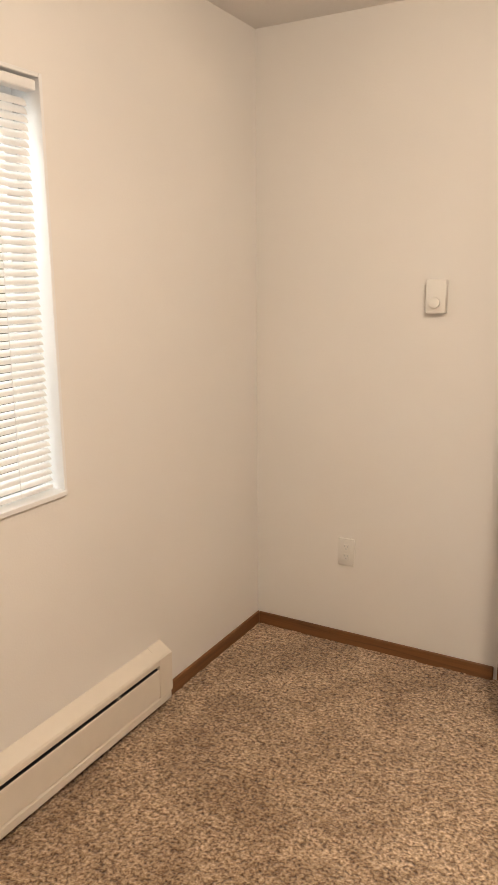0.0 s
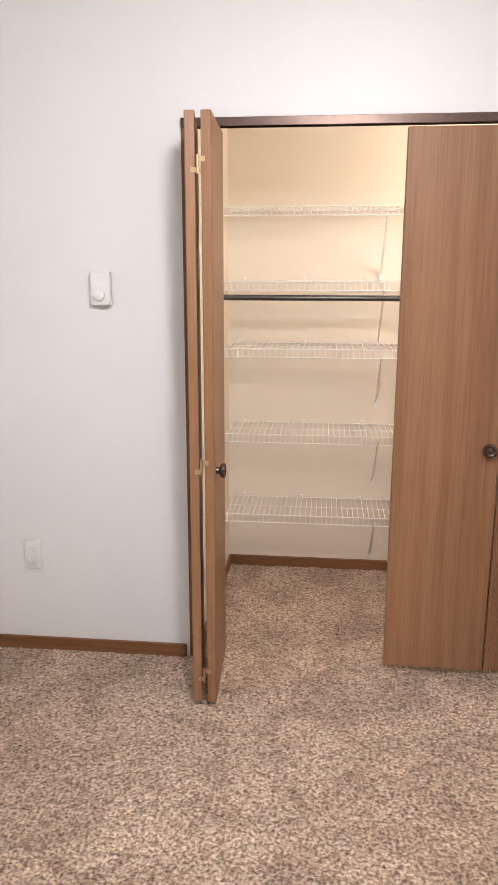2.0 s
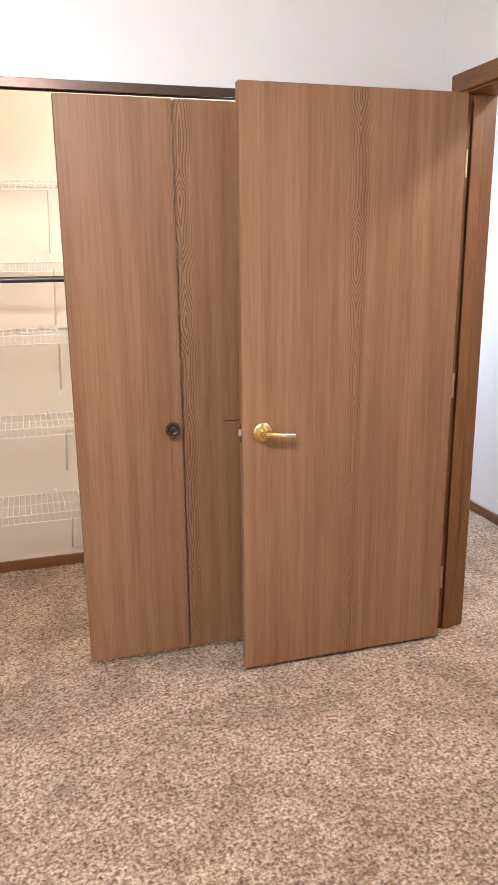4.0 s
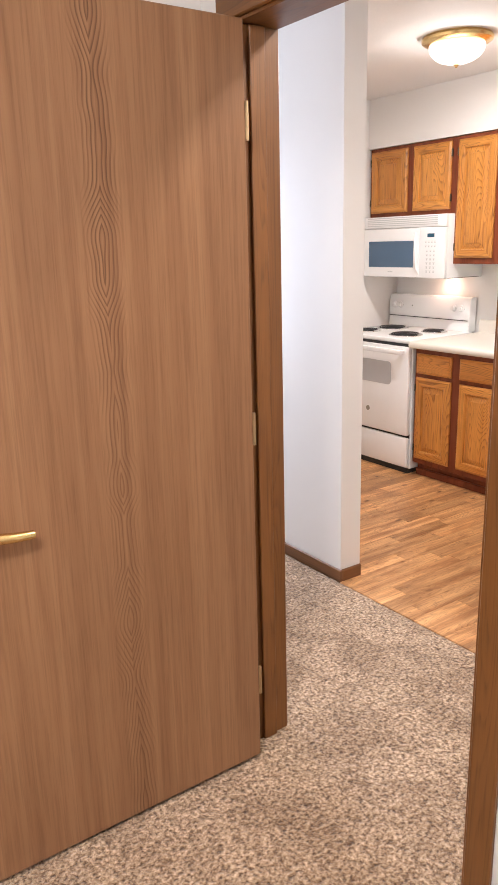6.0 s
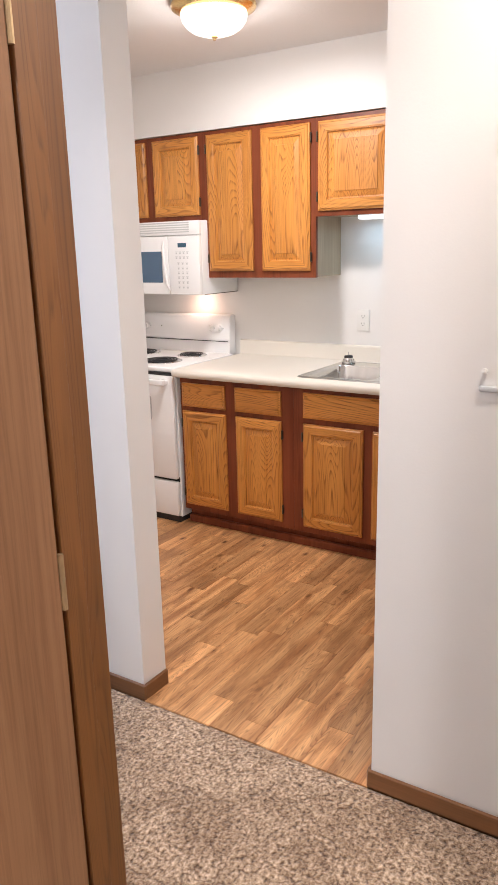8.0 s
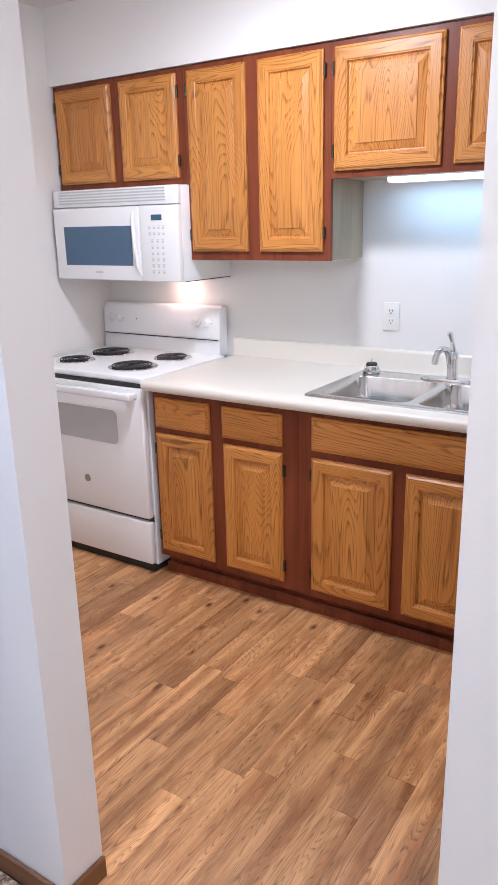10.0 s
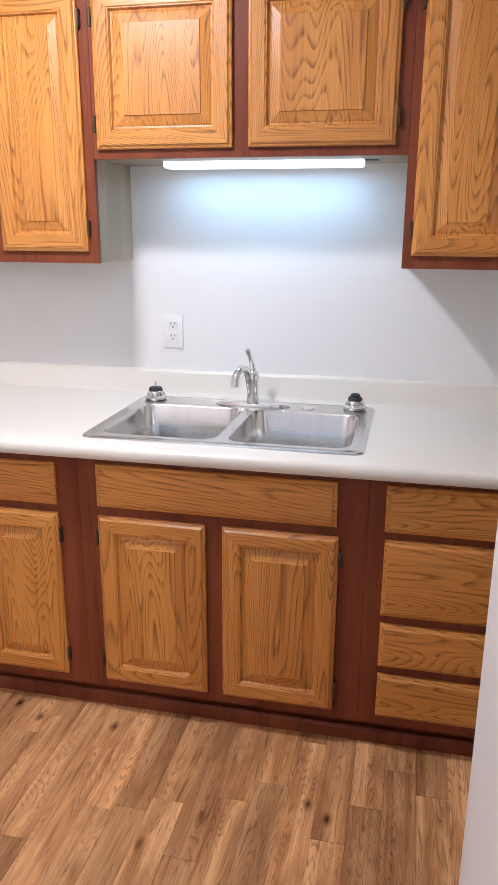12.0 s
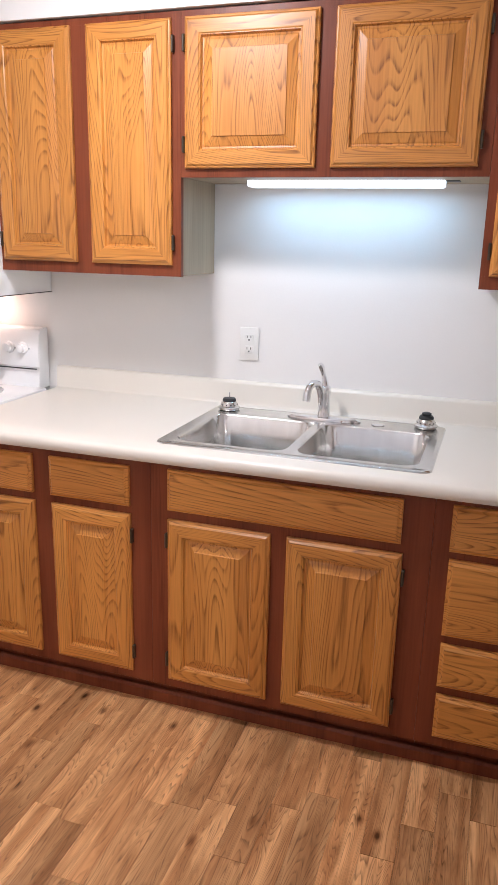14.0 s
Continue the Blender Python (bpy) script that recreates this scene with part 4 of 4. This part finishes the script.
def stove():
    root = thing("electric_range", (0, 0, 0), "white electric coil range with oven and storage drawer", "stove")
    y0, y1, xf, xb = 4.732, 5.49, 4.296, 4.935
    boxes("body", ENAMEL, [(xf, xb, y0, y1, 0.03, 0.872)], 0.003, root)
    # Dark block from the floor to the range body: the black line below the drawer.
    boxes("foot", DARK, [(xf - 0.012, xb - 0.03, y0 + 0.006, y1 - 0.01, -0.006, 0.032)], 0, root)
    # Dark filler strips paint the shade in the seams above and below the oven door.
    boxes("gap", DARK, [(xf - 0.006, xf + 0.01, y0 + 0.006, y1 - 0.006, 0.24, 0.27), (xf - 0.032, xf + 0.01, y0 + 0.006, y1 - 0.006, 0.8575, 0.8735)], 0, root)
    boxes("cooktop", ENAMEL, [(xf - 0.028, xb - 0.06, y0 - 0.002, y1 + 0.002, 0.874, 0.902)], 0.008, root, 3)
    door = boxes("oven_door", ENAMEL, [(xf - 0.036, xf - 0.004, y0 + 0.004, y1 - 0.004, 0.262, 0.856)], 0.008, root, 3)
    bm = bmesh.new()
    edge = rounded(0.59, 0.745, y0 + 0.155, y1 - 0.155, 0.028, 0)
    loft(bm, [[(xf - 0.030, q[1], q[0]) for q in edge], [(xf - 0.0375, q[1], q[0]) for q in edge]])
    win = finish("oven_window", bm, OVENGLASS)
    win.parent = door
    tagged(win, "grey oven window")
    han = boxes("oven_handle", ENAMEL, [(xf - 0.085, xf - 0.055, y0 + 0.03, y1 - 0.03, 0.806, 0.84), (xf - 0.06, xf - 0.03, y0 + 0.03, y0 + 0.07, 0.808, 0.838), (xf - 0.06, xf - 0.03, y1 - 0.07, y1 - 0.03, 0.808, 0.838)], 0.008, None, 3)
    han.parent = door
    logo = lathe("badge", GREYMETAL, [(0.0, 0.0), (0.018, 0.0), (0.017, -0.002), (0.0, -0.002)], (xf - 0.036, 5.10, 0.40), None, 24, "x")
    logo.parent = door
    boxes("drawer", ENAMEL, [(xf - 0.034, xf - 0.004, y0 + 0.004, y1 - 0.004, 0.042, 0.246)], 0.008, root, 3)
    bm = bmesh.new()
    prof = [(4.862, 0.896), (4.874, 0.97), (4.866, 0.978), (4.872, 1.10), (4.884, 1.128), (4.90, 1.134), (4.936, 1.134), (4.936, 0.896)]
    a = [bm.verts.new((u, y0 + 0.024, w)) for u, w in prof]
    c = [bm.verts.new((u, y1 + 0.024, w)) for u, w in prof]
    for k in range(len(prof)):
        n = (k + 1) % len(prof)
        bm.faces.new((a[k], a[n], c[n], c[k]))
    bm.faces.new(a), bm.faces.new(c)
    bmesh.ops.bevel(bm, geom=[e for e in bm.edges], offset=0.003, segments=2, affect="EDGES")
    finish("backguard", bm, ENAMEL, root, True)
    boxes("panel_line", DARK, [(4.862, 4.8655, y0 + 0.034, y1 + 0.014, 0.972, 0.9765)], 0, root)
    for y in (4.828, 4.892, 5.398, 5.455):
        lathe("control_knob", ENAMEL, [(0.0, 0.0), (0.024, 0.0), (0.022, -0.008), (0.017, -0.010), (0.016, -0.024), (0.0, -0.025)], (4.868, y, 1.055), root, 24, "x")
    tagged(boxes("marking", BUTTON, [(4.8665, 4.8715, y + k * 0.034 - 0.003, y + k * 0.034 + 0.003, 1.05, 1.056) for y in (4.828, 4.892, 5.398, 5.455) for k in (-0.8, 0.8)], 0, root), "small grey dial markings")
    lathe("indicator", DARK, [(0.0, 0.0), (0.004, 0.0), (0.003, -0.003), (0.0, -0.003)], (4.868, 5.28, 1.055), root, 10, "x")
    for x, y, r in ((4.45, 4.945, 0.10), (4.71, 4.925, 0.078), (4.45, 5.31, 0.078), (4.69, 5.30, 0.10)):
        lathe("drip_pan", CHROME, [(0.0, 0.0005), (r * 0.8, 0.0005), (r, 0.003), (r + 0.012, 0.0045), (r + 0.014, 0.002), (r + 0.014, 0.0), (0.0, 0.0)], (x, y, 0.902), root, 36)
        pts = []
        for k in range(121):
            t = k / 120
            a = 2 * math.pi * 4.5 * t
            rr = r * (0.22 + 0.74 * t)
            pts.append((x + rr * math.cos(a), y + rr * math.sin(a), 0.912))
        tagged(tube("coil", BLACK, [pts], r * 0.040, 6, root), "black spiral heating coil")
        tube("coil_support", BLACK, [[(x + r * 0.95 * math.cos(a), y + r * 0.95 * math.sin(a), 0.9065), (x, y, 0.9065)] for a in (0.3, 2.4, 4.5)], 0.0025, 5, root)


stove()


def microwave():
    root = thing("microwave_oven", (0, 0, 0), "white over-the-range microwave below the wall cabinet", "microwave")
    y0, y1, z0, z1, xf = 4.734, 5.492, 1.272, 1.681, 4.566
    boxes("body", ENAMEL, [(xf + 0.022, KB - 0.002, y0, y1, z0, z1)], 0.004, root, 2)
    boxes("vent", ENAMEL, [(xf + 0.002, xf + 0.022, y0, y1, 1.604, z1)], 0.004, root, 2)
    tagged(boxes("vent_slot", BUTTON, [(xf, xf + 0.006, y0 + 0.07, y1 - 0.04, 1.618 + k * 0.0125, 1.624 + k * 0.0125) for k in range(5)], 0, root), "grey vent slots")
    door = boxes("door", ENAMEL, [(xf - 0.008, xf + 0.021, 4.955, y1, z0 + 0.004, 1.600)], 0.006, root, 3)
    w = boxes("door_window", GREYBLUE, [(xf - 0.0095, xf, 5.0, 5.425, 1.342, 1.517)], 0, None)
    w.parent = door
    tagged(w, "dark blue-grey microwave window")
    bar = boxes("logo_bar", BUTTON, [(xf - 0.0088, xf, 5.19, 5.235, 1.308, 1.315)], 0, None)
    bar.parent = door
    boxes("control_panel", ENAMEL, [(xf - 0.006, xf + 0.021, y0, 4.951, z0 + 0.004, 1.600)], 0.004, root, 2)
    tube("handle", ENAMEL, [[(xf - 0.006, 4.985, 1.57), (xf - 0.022, 4.978, 1.548), (xf - 0.028, 4.968, 1.44), (xf - 0.022, 4.960, 1.335), (xf - 0.006, 4.952, 1.30)]], [0.006, 0.008, 0.0085, 0.008, 0.006], 12, root)
    tagged(boxes("display", DISPLAY, [(xf - 0.0075, xf, 4.823, 4.882, 1.537, 1.561)], 0, root), "blue clock display")
    pad = []
    for r in range(8):
        n, z = (4, 1.505 - r * 0.0265) if r < 2 else (3, 1.50 - r * 0.0265)
        for k in range(n):
            y = 4.895 - k * (0.026 if n == 4 else 0.030) - (0 if n == 4 else 0.012)
            pad.append((xf - 0.0072, xf, y - 0.006, y + 0.004, z - 0.0045, z + 0.0045))
            pad.append((xf - 0.0066, xf, y - 0.010, y + 0.008, z + 0.0075, z + 0.0095))
    tagged(boxes("keypad", BUTTON, pad, 0, root), "pale grey keypad buttons")
    tagged(boxes("lamp_lens", LENS, [(4.83, 4.90, 4.94, 5.02, z0 - 0.003, z0 + 0.002)], 0, root), "lit lamp under the microwave")
    boxes("side_trim", DARK, [(4.60, KB - 0.004, y0 - 0.0015, y0 + 0.002, z0 + 0.001, z0 + 0.004)], 0, root)


microwave()


# ---- vinyl planks, one by one ----
def planks():
    root = structure(new("floor_kitchen"), "oak-look vinyl plank floor with knots and varied tones")
    structure(boxes("floor_base", DARK, [(2.829, KB, 2.33, 5.6, -0.03, -0.0065)]), "dark floor base under the planks")
    rng = random.Random(11)
    w, gap = 0.0865, 0.0005
    meshes = {}
    y = 3.074 - 8 * w
    while y < 5.52:
        x = 2.829 - rng.uniform(0.05, 0.7)
        y0, y1 = max(y, 2.40), min(y + w, 5.56)
        while x < KB:
            long = rng.choice((0.38, 0.52, 0.66, 0.82))
            x0, x1 = max(x, 2.829), min(x + long, KB)
            if x1 - x0 > 0.03 and not x0 > 4.42:
                lx, ly = round(x1 - x0 - gap, 4), round(y1 - y0 - gap, 4)
                me = meshes.get((lx, ly))
                if me is None:
                    bm = bmesh.new()
                    put_box(bm, (0, lx, 0, ly, -0.006, 0), 0.0004)
                    bmesh.ops.delete(bm, geom=[f for f in bm.faces if f.normal.z < -0.9], context="FACES")
                    me = bpy.data.meshes.new("plank")
                    bm.to_mesh(me)
                    bm.free()
                    me.materials.append(PLANK)
                    meshes[(lx, ly)] = me
                o = new("plank", me)
                o.parent = root
                o.location = (x0, y0, rng.uniform(-0.0003, 0.0002))
            x += long
        y += w


planks()
